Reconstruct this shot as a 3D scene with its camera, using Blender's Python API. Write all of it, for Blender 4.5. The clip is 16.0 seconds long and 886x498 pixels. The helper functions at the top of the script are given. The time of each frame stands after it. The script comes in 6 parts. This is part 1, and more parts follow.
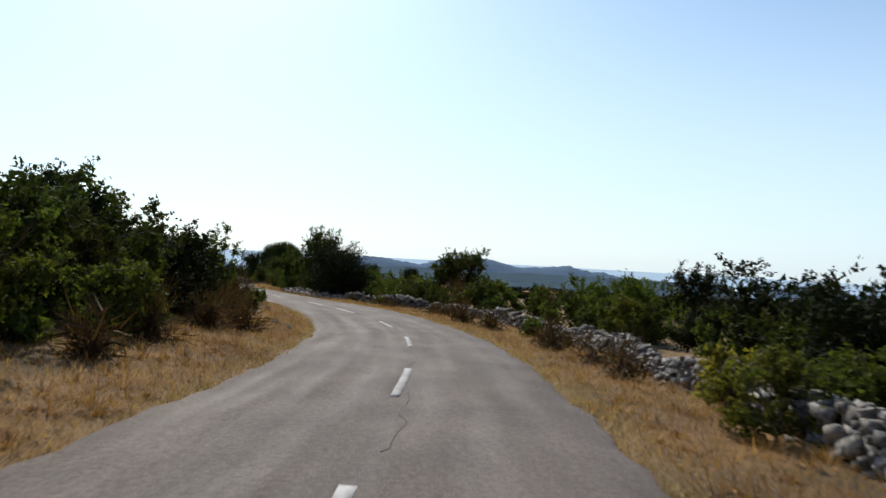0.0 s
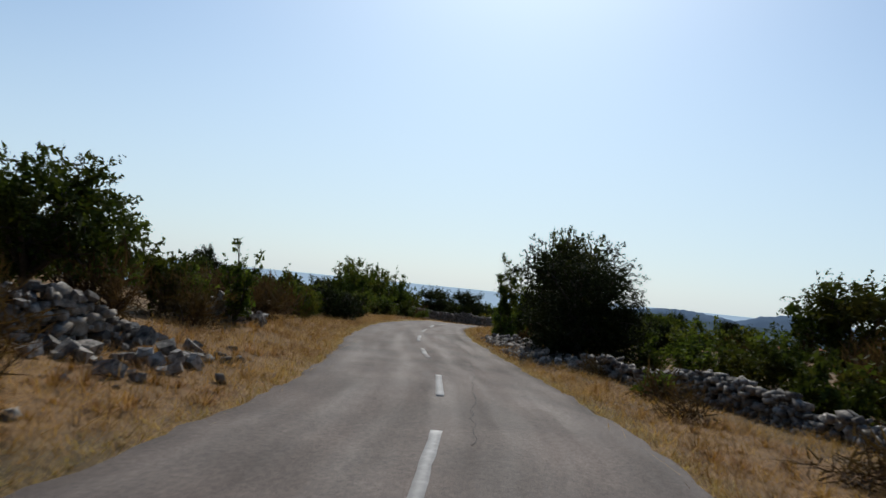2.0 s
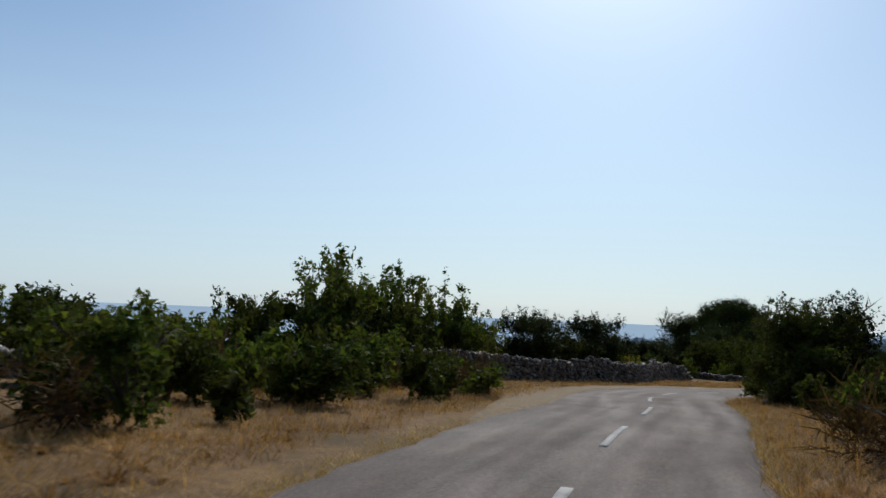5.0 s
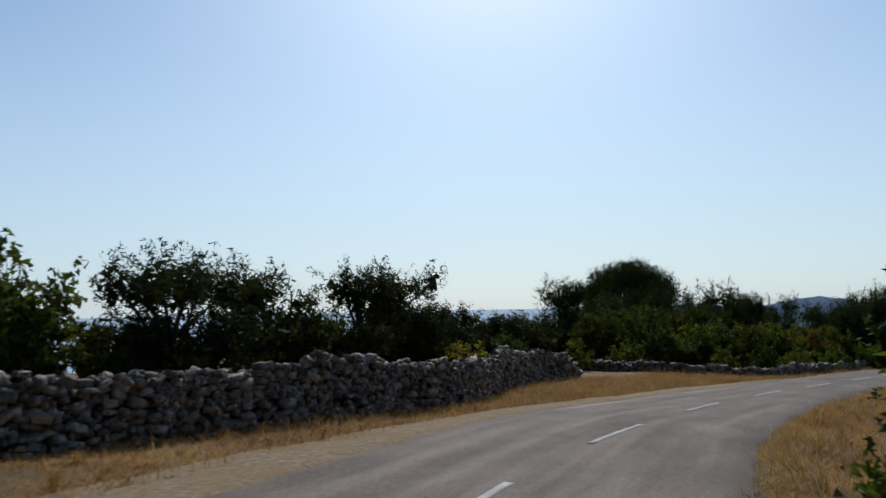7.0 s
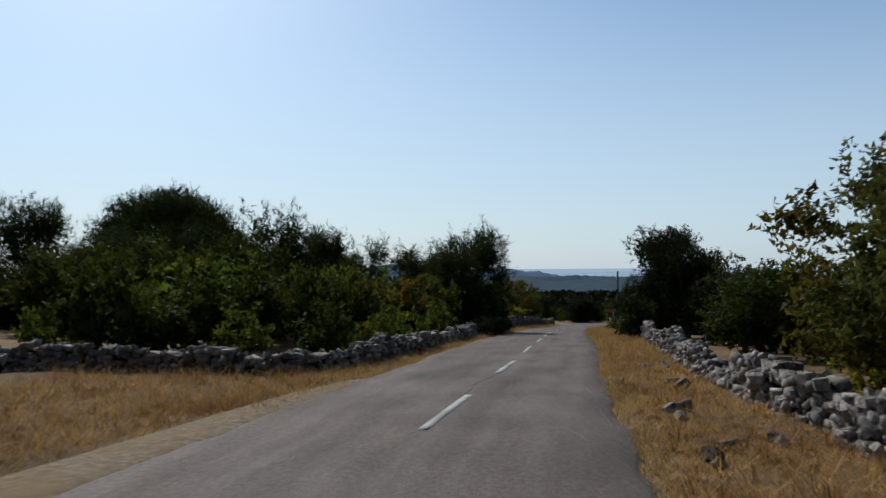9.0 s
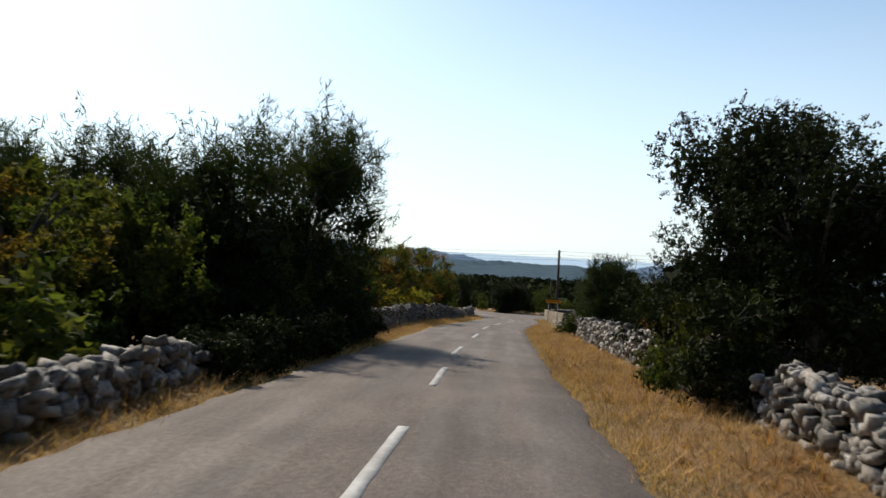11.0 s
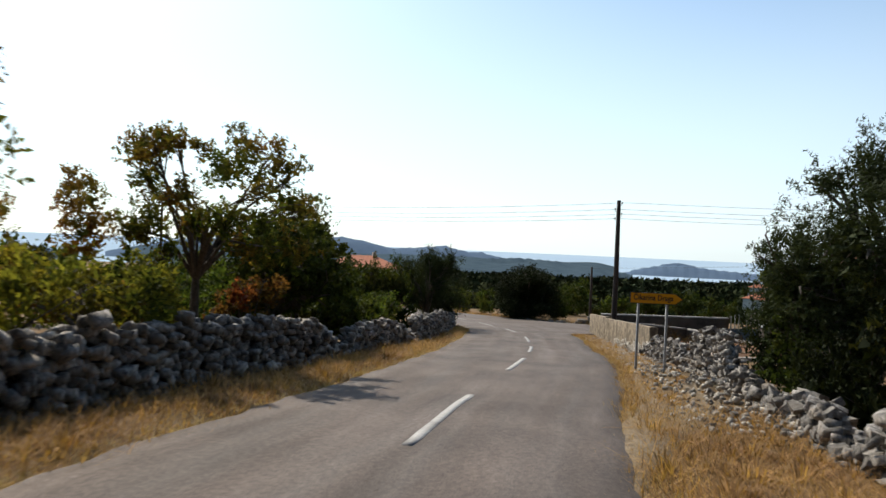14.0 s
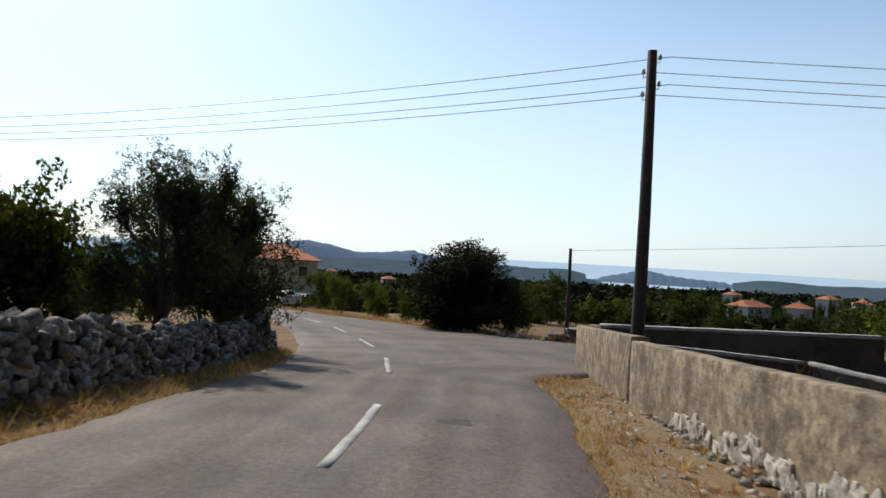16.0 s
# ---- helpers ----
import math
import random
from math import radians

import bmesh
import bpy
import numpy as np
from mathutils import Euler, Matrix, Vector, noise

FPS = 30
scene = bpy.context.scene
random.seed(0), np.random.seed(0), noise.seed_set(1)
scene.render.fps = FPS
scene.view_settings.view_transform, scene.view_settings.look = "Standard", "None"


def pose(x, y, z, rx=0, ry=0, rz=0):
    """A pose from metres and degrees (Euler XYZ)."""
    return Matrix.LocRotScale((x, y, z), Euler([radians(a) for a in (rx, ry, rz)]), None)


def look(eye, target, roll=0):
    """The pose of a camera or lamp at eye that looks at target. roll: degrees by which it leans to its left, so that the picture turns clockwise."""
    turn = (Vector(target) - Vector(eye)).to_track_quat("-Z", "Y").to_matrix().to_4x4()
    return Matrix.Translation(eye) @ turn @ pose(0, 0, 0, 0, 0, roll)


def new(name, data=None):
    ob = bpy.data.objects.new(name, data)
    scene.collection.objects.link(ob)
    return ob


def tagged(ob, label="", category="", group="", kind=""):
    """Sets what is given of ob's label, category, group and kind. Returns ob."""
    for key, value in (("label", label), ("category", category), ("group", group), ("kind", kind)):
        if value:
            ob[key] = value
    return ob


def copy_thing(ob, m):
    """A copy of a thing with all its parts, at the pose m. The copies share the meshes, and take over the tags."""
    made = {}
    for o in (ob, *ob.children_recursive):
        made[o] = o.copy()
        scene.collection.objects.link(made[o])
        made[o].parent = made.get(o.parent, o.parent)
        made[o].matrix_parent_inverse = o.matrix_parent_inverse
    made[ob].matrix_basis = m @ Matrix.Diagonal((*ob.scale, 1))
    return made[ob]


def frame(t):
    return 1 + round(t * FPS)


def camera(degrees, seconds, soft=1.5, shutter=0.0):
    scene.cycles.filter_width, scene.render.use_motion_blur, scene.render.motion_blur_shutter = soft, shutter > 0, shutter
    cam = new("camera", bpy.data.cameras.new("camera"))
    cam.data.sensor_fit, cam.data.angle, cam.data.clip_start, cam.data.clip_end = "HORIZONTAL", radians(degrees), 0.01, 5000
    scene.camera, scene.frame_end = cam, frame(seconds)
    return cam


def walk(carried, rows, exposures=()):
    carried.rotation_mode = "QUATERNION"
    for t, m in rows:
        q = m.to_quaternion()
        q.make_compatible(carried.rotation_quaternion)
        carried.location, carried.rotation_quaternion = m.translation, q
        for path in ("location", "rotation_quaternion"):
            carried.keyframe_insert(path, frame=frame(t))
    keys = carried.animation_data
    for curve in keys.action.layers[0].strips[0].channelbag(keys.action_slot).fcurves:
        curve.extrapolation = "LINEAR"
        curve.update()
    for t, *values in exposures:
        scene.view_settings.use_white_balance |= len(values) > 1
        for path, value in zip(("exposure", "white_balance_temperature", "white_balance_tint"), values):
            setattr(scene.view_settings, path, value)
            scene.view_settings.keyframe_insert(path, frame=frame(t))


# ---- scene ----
cam = camera(60.20, 16.0, 1.5, 0.12)
PATH = [
    (0.0, pose(14.109, 6.099, 8.099, 90.36, -3.13, 8.41)),
    (0.5, pose(13.344, 12.765, 7.820, 91.72, -4.95, 16.46)),
    (1.0, pose(12.316, 19.286, 7.540, 92.38, -5.22, 22.48)),
    (1.5, pose(10.733, 25.864, 7.215, 92.32, -6.62, 26.23)),
    (2.0, pose(8.713, 32.119, 6.979, 92.29, -5.69, 31.18)),
    (2.5, pose(5.878, 38.176, 6.793, 92.31, -4.40, 36.61)),
    (3.0, pose(2.486, 43.943, 6.590, 92.32, 0.11, 40.53)),
    (3.5, pose(-1.121, 49.451, 6.396, 92.84, -0.16, 41.60)),
    (4.0, pose(-4.545, 54.933, 6.241, 94.01, -0.43, 41.07)),
    (4.5, pose(-8.029, 60.179, 6.097, 94.49, -1.55, 40.24)),
    (5.0, pose(-11.140, 65.512, 5.924, 94.51, -2.38, 39.13)),
    (5.5, pose(-13.659, 71.085, 5.715, 94.27, -2.70, 37.71)),
    (6.0, pose(-15.510, 76.941, 5.448, 93.98, -2.39, 35.98)),
    (6.5, pose(-17.338, 82.841, 5.130, 93.86, -1.18, 33.94)),
    (7.0, pose(-19.756, 88.565, 4.772, 94.12, 1.14, 31.57)),
    (7.5, pose(-21.417, 94.196, 4.394, 96.29, 0.90, 23.15)),
    (8.0, pose(-22.387, 99.711, 4.019, 96.08, -0.80, 14.34)),
    (8.5, pose(-22.797, 105.230, 3.667, 92.57, -1.93, 6.01)),
    (9.0, pose(-22.640, 110.909, 3.319, 91.08, 0.43, 2.33)),
    (9.5, pose(-22.310, 116.728, 2.986, 90.21, -0.40, -0.16)),
    (10.0, pose(-21.744, 122.631, 2.674, 89.81, -1.60, -1.75)),
    (10.5, pose(-20.961, 128.582, 2.364, 89.70, -2.43, -2.68)),
    (11.0, pose(-20.070, 134.570, 2.030, 89.73, -3.06, -3.23)),
    (11.5, pose(-19.118, 140.608, 1.660, 89.73, -3.74, -3.66)),
    (12.0, pose(-18.146, 146.733, 1.243, 89.55, -4.15, -4.24)),
    (12.5, pose(-17.261, 152.738, 0.788, 87.79, -4.27, -1.90)),
    (13.0, pose(-16.365, 158.499, 0.388, 88.82, -3.21, -0.77)),
    (13.5, pose(-15.552, 164.232, -0.004, 88.73, -2.95, -1.02)),
    (14.0, pose(-14.550, 169.865, -0.402, 89.59, -2.48, -1.77)),
    (14.5, pose(-13.318, 175.609, -0.841, 89.82, -2.04, -4.80)),
    (15.0, pose(-11.986, 181.360, -1.259, 89.86, -2.20, -6.82)),
    (15.5, pose(-10.731, 187.117, -1.693, 89.93, -4.05, -6.02)),
    (16.0, pose(-9.790, 192.747, -2.244, 90.12, -3.14, -4.05)),
]
walk(cam, PATH, [(0.0, -0.15, 6500, 10), (0.55, -0.13, 6650, 10), (1.0, -0.42, 6450, 10), (2.0, -0.58, 6400, 10), (4.0, -0.65, 6300, 10), (7.5, -0.65, 6300, 10), (9.0, -0.65, 6300, 10), (11.5, 0.12, 7000, 10), (13.5, 0.1, 6950, 10), (16.0, -0.12, 6750, 10)])

# ---- light ----
SUN_AZ, SUN_EL = 27.0, 40.0          # degrees to the left of +y, and above the horizon
world = bpy.data.worlds.new("world")
scene.world = world
world.use_nodes = True
_n = world.node_tree.nodes
sky = _n.new("ShaderNodeTexSky")
sky.sky_type, sky.sun_disc = "NISHITA", False
sky.sun_elevation, sky.sun_rotation = radians(SUN_EL), radians(-SUN_AZ)
sky.altitude, sky.air_density, sky.dust_density, sky.ozone_density = 150, 0.8, 0.9, 1.6
tint = _n.new("ShaderNodeMix")
tint.data_type, tint.blend_type = "RGBA", "MULTIPLY"
tint.inputs[0].default_value = 1.0
tint.inputs[7].default_value = (0.88, 1.0, 1.0, 1)
world.node_tree.links.new(sky.outputs[0], tint.inputs[6])
# pale summer haze towards the horizon
grad = _n.new("ShaderNodeTexGradient")
grad.texture_mapping.mapping_x = "Z"
low = _n.new("ShaderNodeMapRange")
low.interpolation_type = "SMOOTHSTEP"
for _k, _v in (("From Min", 0.0), ("From Max", 0.42), ("To Min", 0.74), ("To Max", 0.0)):
    low.inputs[_k].default_value = _v
haze = _n.new("ShaderNodeMix")
haze.data_type = "RGBA"
# haze scatters forward: brightest on the sun's side of the sky, dimmer behind
_sun = Vector((-math.sin(radians(SUN_AZ)) * math.cos(radians(SUN_EL)), math.cos(radians(SUN_AZ)) * math.cos(radians(SUN_EL)), math.sin(radians(SUN_EL))))
away = _n.new("ShaderNodeTexGradient")
away.texture_mapping.rotation = _sun.rotation_difference(Vector((1, 0, 0))).to_euler("XYZ")
away.texture_mapping.scale = (0.5, 0.5, 0.5)
away.texture_mapping.translation = (0.5, 0.0, 0.0)
fade = _n.new("ShaderNodeMapRange")
fade.interpolation_type = "SMOOTHSTEP"
for _k, _v in (("From Min", 0.35), ("From Max", 0.80), ("To Min", 0.18), ("To Max", 1.0)):
    fade.inputs[_k].default_value = _v
world.node_tree.links.new(away.outputs["Fac"], fade.inputs["Value"])
haze.inputs[7].default_value = (4.9, 5.9, 6.7, 1)
glare = _n.new("ShaderNodeVectorMath")
glare.operation = "SCALE"
world.node_tree.links.new(haze.outputs[2], glare.inputs[0])
world.node_tree.links.new(fade.outputs[0], glare.inputs["Scale"])
world.node_tree.links.new(grad.outputs["Fac"], low.inputs["Value"])
world.node_tree.links.new(low.outputs[0], haze.inputs[0])
world.node_tree.links.new(tint.outputs[2], haze.inputs[6])
world.node_tree.links.new(glare.outputs[0], _n["Background"].inputs[0])
_n["Background"].inputs[1].default_value = 0.17
sun_data = bpy.data.lights.new("sun", "SUN")
sun_data.energy, sun_data.angle, sun_data.color = 4.3, radians(0.6), (1.0, 0.94, 0.84)
sun = new("sun", sun_data)
_a, _e = radians(SUN_AZ), radians(SUN_EL)
SUN_DIR = Vector((-math.sin(_a) * math.cos(_e), math.cos(_a) * math.cos(_e), math.sin(_e)))
sun.matrix_world = look(Vector((0, 0, 60)) + SUN_DIR * 80, (0, 0, 60))

# ---- materials ----


def material(name, c1, c2, scale=4.0, rough=0.9, bump=0.0, bump_scale=30.0, c3=None, scale3=0.6, spec=0.3, island=0.0, per_object=0.0,
             metal=0.0, through_leaf=0.0, glow=0.0):
    """Two tones mixed by fine noise, a third by coarse noise, with relief; island: spread of brightness from piece to piece."""
    mat = bpy.data.materials.new(name)
    mat.use_nodes = True
    nt = mat.node_tree
    nodes, link = nt.nodes, nt.links.new
    bsdf = nodes["Principled BSDF"]
    geo = nodes.new("ShaderNodeNewGeometry")
    pos = geo.outputs["Position"]

    def noise_tex(sc, detail=5.0, r=0.6):
        t = nodes.new("ShaderNodeTexNoise")
        t.inputs["Scale"].default_value, t.inputs["Detail"].default_value, t.inputs["Roughness"].default_value = sc, detail, r
        link(pos, t.inputs["Vector"])
        return t

    def ramp(a, b, fac):
        r = nodes.new("ShaderNodeMapRange")
        r.inputs["From Min"].default_value, r.inputs["From Max"].default_value = a, b
        link(fac, r.inputs["Value"])
        return r.outputs[0]

    def mix(fac, a, b, kind="MIX"):
        m = nodes.new("ShaderNodeMix")
        m.data_type, m.blend_type = "RGBA", kind
        for k, v in ((0, fac), (6, a), (7, b)):
            if hasattr(v, "links"):
                link(v, m.inputs[k])
            else:
                m.inputs[k].default_value = v if k == 0 else (*v, 1) if len(v) == 3 else v
        return m.outputs[2]

    col = mix(ramp(0.35, 0.65, noise_tex(scale).outputs[0]), c1, c2)
    if c3:
        col = mix(ramp(0.45, 0.68, noise_tex(scale3, 4.0).outputs[0]), col, c3)
    if island or per_object:
        if island:
            rnd, amount = geo.outputs["Random Per Island"], island
        else:
            info = nodes.new("ShaderNodeObjectInfo")
            rnd, amount = info.outputs["Random"], per_object
        r = nodes.new("ShaderNodeMapRange")
        r.inputs["To Min"].default_value, r.inputs["To Max"].default_value = 1 - amount, 1 + amount
        link(rnd, r.inputs["Value"])
        comb = nodes.new("ShaderNodeCombineColor")
        for k in range(3):
            link(r.outputs[0], comb.inputs[k])
        col = mix(1.0, col, comb.outputs[0], "MULTIPLY")
    link(col, bsdf.inputs["Base Color"])
    bsdf.inputs["Roughness"].default_value = rough
    bsdf.inputs["Specular IOR Level"].default_value = spec
    bsdf.inputs["Metallic"].default_value = metal
    # glow: emission in the base colour, stands in for distance haze
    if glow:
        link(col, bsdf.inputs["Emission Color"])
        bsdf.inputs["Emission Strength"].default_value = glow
    if bump:
        b = nodes.new("ShaderNodeBump")
        b.inputs["Strength"].default_value, b.inputs["Distance"].default_value = bump, 0.02
        link(noise_tex(bump_scale, 6.0).outputs[0], b.inputs["Height"])
        link(b.outputs[0], bsdf.inputs["Normal"])
    if through_leaf:
        tr = nodes.new("ShaderNodeBsdfTranslucent")
        link(mix(1.0, col, (1.5, 1.5, 0.7), "MULTIPLY"), tr.inputs[0])
        ms = nodes.new("ShaderNodeMixShader")
        ms.inputs[0].default_value = through_leaf
        link(bsdf.outputs[0], ms.inputs[1])
        link(tr.outputs[0], ms.inputs[2])
        link(ms.outputs[0], nodes["Material Output"].inputs[0])
    return mat


def leaf(name, a, b, c3=None, t=0.25):
    return material(name, a, b, scale=1.3, rough=0.75, c3=c3, scale3=0.5, spec=0.06, island=0.45, through_leaf=t)


M_GROUND = material("dry_ground", (0.27, 0.158, 0.062), (0.145, 0.082, 0.033), 5.0, 0.95, 1.0, 25, (0.085, 0.060, 0.026), 0.45)


def asphalt():
    """Worn asphalt: stone grain, blotches, wheel tracks and lengthwise streaks; the road's UV holds metres across and along."""
    mat = bpy.data.materials.new("worn_asphalt")
    mat.use_nodes = True
    nodes, link = mat.node_tree.nodes, mat.node_tree.links.new
    bsdf = nodes["Principled BSDF"]
    uv = nodes.new("ShaderNodeUVMap")

    def tex(sx, sy, scale, detail=4.0):
        m = nodes.new("ShaderNodeMapping")
        m.inputs["Scale"].default_value = (sx, sy, 1)
        link(uv.outputs[0], m.inputs[0])
        t = nodes.new("ShaderNodeTexNoise")
        t.inputs["Scale"].default_value, t.inputs["Detail"].default_value = scale, detail
        link(m.outputs[0], t.inputs["Vector"])
        return t.outputs[0]

    def ramp(fac, a, b, lo=0.0, hi=1.0):
        r = nodes.new("ShaderNodeMapRange")
        for k, v in (("From Min", a), ("From Max", b), ("To Min", lo), ("To Max", hi)):
            r.inputs[k].default_value = v
        link(fac, r.inputs["Value"])
        return r.outputs[0]

    def mul(a, b):
        m = nodes.new("ShaderNodeMath")
        m.operation = "MULTIPLY"
        link(a, m.inputs[0])
        link(b, m.inputs[1])
        return m.outputs[0]

    stones = nodes.new("ShaderNodeTexVoronoi")
    stones.inputs["Scale"].default_value = 85
    link(uv.outputs[0], stones.inputs["Vector"])
    grain = ramp(stones.outputs["Color"], 0.0, 1.0, 0.62, 1.4)
    blotch = ramp(tex(1, 0.6, 0.9, 6), 0.36, 0.66, 0.78, 1.2)
    streak = ramp(tex(2.2, 0.05, 1.0, 6), 0.36, 0.66, 0.86, 1.14)
    dark = ramp(tex(1, 0.35, 0.35, 3), 0.62, 0.72, 1.0, 0.74)
    speck = ramp(tex(1, 1, 15, 6), 0.36, 0.64, 0.82, 1.18)
    f = mul(mul(mul(grain, speck), blotch), mul(streak, dark))
    comb = nodes.new("ShaderNodeVectorMath")
    comb.operation = "SCALE"
    comb.inputs[0].default_value = (0.127, 0.099, 0.084)
    link(f, comb.inputs["Scale"])
    link(comb.outputs[0], bsdf.inputs["Base Color"])
    link(ramp(tex(2.5, 0.15, 1.0, 4), 0.35, 0.65, 0.74, 0.9), bsdf.inputs["Roughness"])
    bsdf.inputs["Specular IOR Level"].default_value = 0.3
    b = nodes.new("ShaderNodeBump")
    b.inputs["Strength"].default_value, b.inputs["Distance"].default_value = 0.55, 0.008
    link(stones.outputs["Distance"], b.inputs["Height"])
    link(b.outputs[0], bsdf.inputs["Normal"])
    return mat


M_ASPHALT = asphalt()
M_PAINT = material("road_paint", (0.50, 0.49, 0.47), (0.36, 0.35, 0.335), 14, 0.8, 0.2, 120, (0.27, 0.255, 0.24), 1.1)
M_CRACK = material("crack_filling", (0.03, 0.03, 0.03), (0.05, 0.048, 0.045), 5, 0.8)
M_GRAVEL = material("pale_gravel", (0.34, 0.26, 0.165), (0.17, 0.122, 0.075), 11, 0.95, 1.0, 50, (0.25, 0.165, 0.075), 0.7)
M_STONE = material("limestone", (0.40, 0.372, 0.335), (0.055, 0.051, 0.047), 11, 0.9, 1.0, 26, (0.24, 0.205, 0.165), 1.7, per_object=0.5)
M_STONES = material("limestone_pieces", (0.40, 0.372, 0.335), (0.055, 0.051, 0.047), 11, 0.9, 1.0, 26, (0.24, 0.205, 0.165), 1.7, island=0.5)
M_PALE = material("pale_rubble", (0.50, 0.45, 0.38), (0.24, 0.215, 0.18), 9, 0.9, 0.9, 25, island=0.4)
# near-black, paints the shade seen in the gaps between wall stones
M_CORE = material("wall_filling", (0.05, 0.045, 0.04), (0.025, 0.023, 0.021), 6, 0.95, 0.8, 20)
M_WHITESTONE = material("whitewashed_stone", (0.64, 0.585, 0.50), (0.36, 0.32, 0.265), 9, 0.9, 0.9, 25, per_object=0.3)
M_RENDER = material("old_render", (0.42, 0.335, 0.23), (0.16, 0.125, 0.088), 7.0, 0.95, 1.0, 16, (0.13, 0.105, 0.075), 2.6)
M_CONCRETE = material("grey_concrete", (0.34, 0.32, 0.29), (0.24, 0.225, 0.205), 4, 0.9, 0.4, 40, (0.20, 0.18, 0.155), 0.9)
M_DRYGRASS = material("dry_grass", (0.46, 0.285, 0.118), (0.30, 0.170, 0.068), 1.8, 0.8, c3=(0.25, 0.130, 0.052), scale3=0.6, island=0.6, through_leaf=0.3)
M_STRAW = material("pale_straw", (0.55, 0.42, 0.22), (0.42, 0.29, 0.13), 3, 0.8, island=0.3, through_leaf=0.25)
M_BARK = material("grey_bark", (0.13, 0.11, 0.09), (0.07, 0.06, 0.05), 18, 0.95, 0.8, 40)
M_DEADWOOD = material("dead_wood", (0.15, 0.13, 0.11), (0.09, 0.077, 0.065), 12, 0.9, 0.5, 40)
M_OAK = leaf("oak_leaves", (0.034, 0.052, 0.013), (0.055, 0.074, 0.018), (0.066, 0.062, 0.018))
M_GREEN = leaf("fresh_leaves", (0.055, 0.085, 0.019), (0.083, 0.114, 0.028), (0.105, 0.105, 0.026), 0.35)
M_OLIVE = leaf("olive_leaves", (0.033, 0.044, 0.018), (0.052, 0.066, 0.028), (0.026, 0.034, 0.014), 0.15)
M_PINE = leaf("pine_needles", (0.030, 0.045, 0.015), (0.048, 0.066, 0.022), (0.024, 0.036, 0.013), 0.16)
M_JUNIPER = leaf("juniper_leaves", (0.016, 0.024, 0.009), (0.028, 0.037, 0.012), (0.020, 0.025, 0.010), 0.1)
M_AUTUMN = leaf("turning_leaves", (0.080, 0.085, 0.022), (0.050, 0.072, 0.018), (0.190, 0.085, 0.025), 0.5)
M_ASH = leaf("dusty_leaves", (0.060, 0.070, 0.022), (0.085, 0.092, 0.030), (0.10, 0.078, 0.024), 0.35)
M_RED = leaf("red_leaves", (0.190, 0.042, 0.025), (0.130, 0.062, 0.030), (0.085, 0.075, 0.025), 0.5)
M_YELLOW = leaf("yellow_leaves", (0.288, 0.216, 0.032), (0.160, 0.152, 0.032), (0.112, 0.128, 0.032), 0.5)
M_DRYTWIG = leaf("dry_twigs", (0.105, 0.060, 0.035), (0.065, 0.042, 0.027), (0.085, 0.060, 0.030), 0.2)
M_FARGREEN = material("far_woods", (0.028, 0.039, 0.015), (0.018, 0.027, 0.011), 0.05, 1.0, spec=0.05, c3=(0.045, 0.05, 0.018), scale3=0.012, island=0.4)
# hills: distance haze is painted in as blue colour and a faint glow
M_HILL = material("hill_with_painted_haze", (0.085, 0.125, 0.18), (0.07, 0.105, 0.158), 0.02, 1.0, spec=0.0, glow=0.7)
M_HILL_NEAR = material("woods_with_painted_haze", (0.058, 0.085, 0.105), (0.04, 0.062, 0.082), 0.03, 1.0, spec=0.0, glow=0.55)
# sea: haze over the water is put into its pale colour and glow
M_SEA = material("sea_with_painted_haze", (0.29, 0.385, 0.48), (0.31, 0.41, 0.50), 0.002, 1.0, spec=0.0, glow=0.5)
M_WOODPOLE = material("tarred_wood", (0.075, 0.06, 0.05), (0.045, 0.038, 0.033), 10, 0.85, 0.5, 60)
M_STEEL = material("galvanised_steel", (0.36, 0.37, 0.38), (0.27, 0.28, 0.29), 12, 0.7, metal=0.3)
M_WIRE = material("wire", (0.10, 0.10, 0.105), (0.08, 0.08, 0.085), 5, 0.5)
M_SIGN = material("sign_yellow", (0.82, 0.36, 0.012), (0.76, 0.33, 0.012), 6, 0.45)
M_BLACK = material("sign_black", (0.02, 0.02, 0.02), (0.03, 0.03, 0.03), 6, 0.5)
M_CERAMIC = material("insulator_ceramic", (0.6, 0.58, 0.54), (0.5, 0.48, 0.45), 8, 0.25)
M_TILE = material("roof_tile", (0.52, 0.19, 0.10), (0.42, 0.14, 0.075), 3, 0.85, 0.5, 20, per_object=0.15)
# concrete darkened to carry the yard walls' shade; also serves dark masonry
M_DARKCONC = material("dark_concrete_and_shade", (0.10, 0.088, 0.075), (0.055, 0.048, 0.042), 3, 0.95, 0.5, 30, (0.13, 0.11, 0.09), 0.8)
M_COPING = material("pale_coping", (0.42, 0.40, 0.37), (0.24, 0.225, 0.205), 5, 0.9, 0.6, 30)
M_WHITEWALL = material("pale_plaster", (0.62, 0.62, 0.58), (0.52, 0.53, 0.5), 1.5, 0.9, 0.2, 30)
M_GREENWALL = material("mint_plaster", (0.50, 0.58, 0.50), (0.44, 0.52, 0.45), 1.5, 0.9, 0.2, 30)
M_GLASS = material("dark_pane", (0.03, 0.035, 0.04), (0.02, 0.025, 0.03), 2, 0.08, spec=0.6)
M_REDSOIL = material("red_soil", (0.27, 0.115, 0.05), (0.15, 0.07, 0.034), 6, 0.95, 1.0, 14, (0.20, 0.13, 0.07), 0.9)
M_SILVERCAR = material("silver_car_paint", (0.55, 0.56, 0.58), (0.5, 0.51, 0.53), 2, 0.3, metal=0.5)
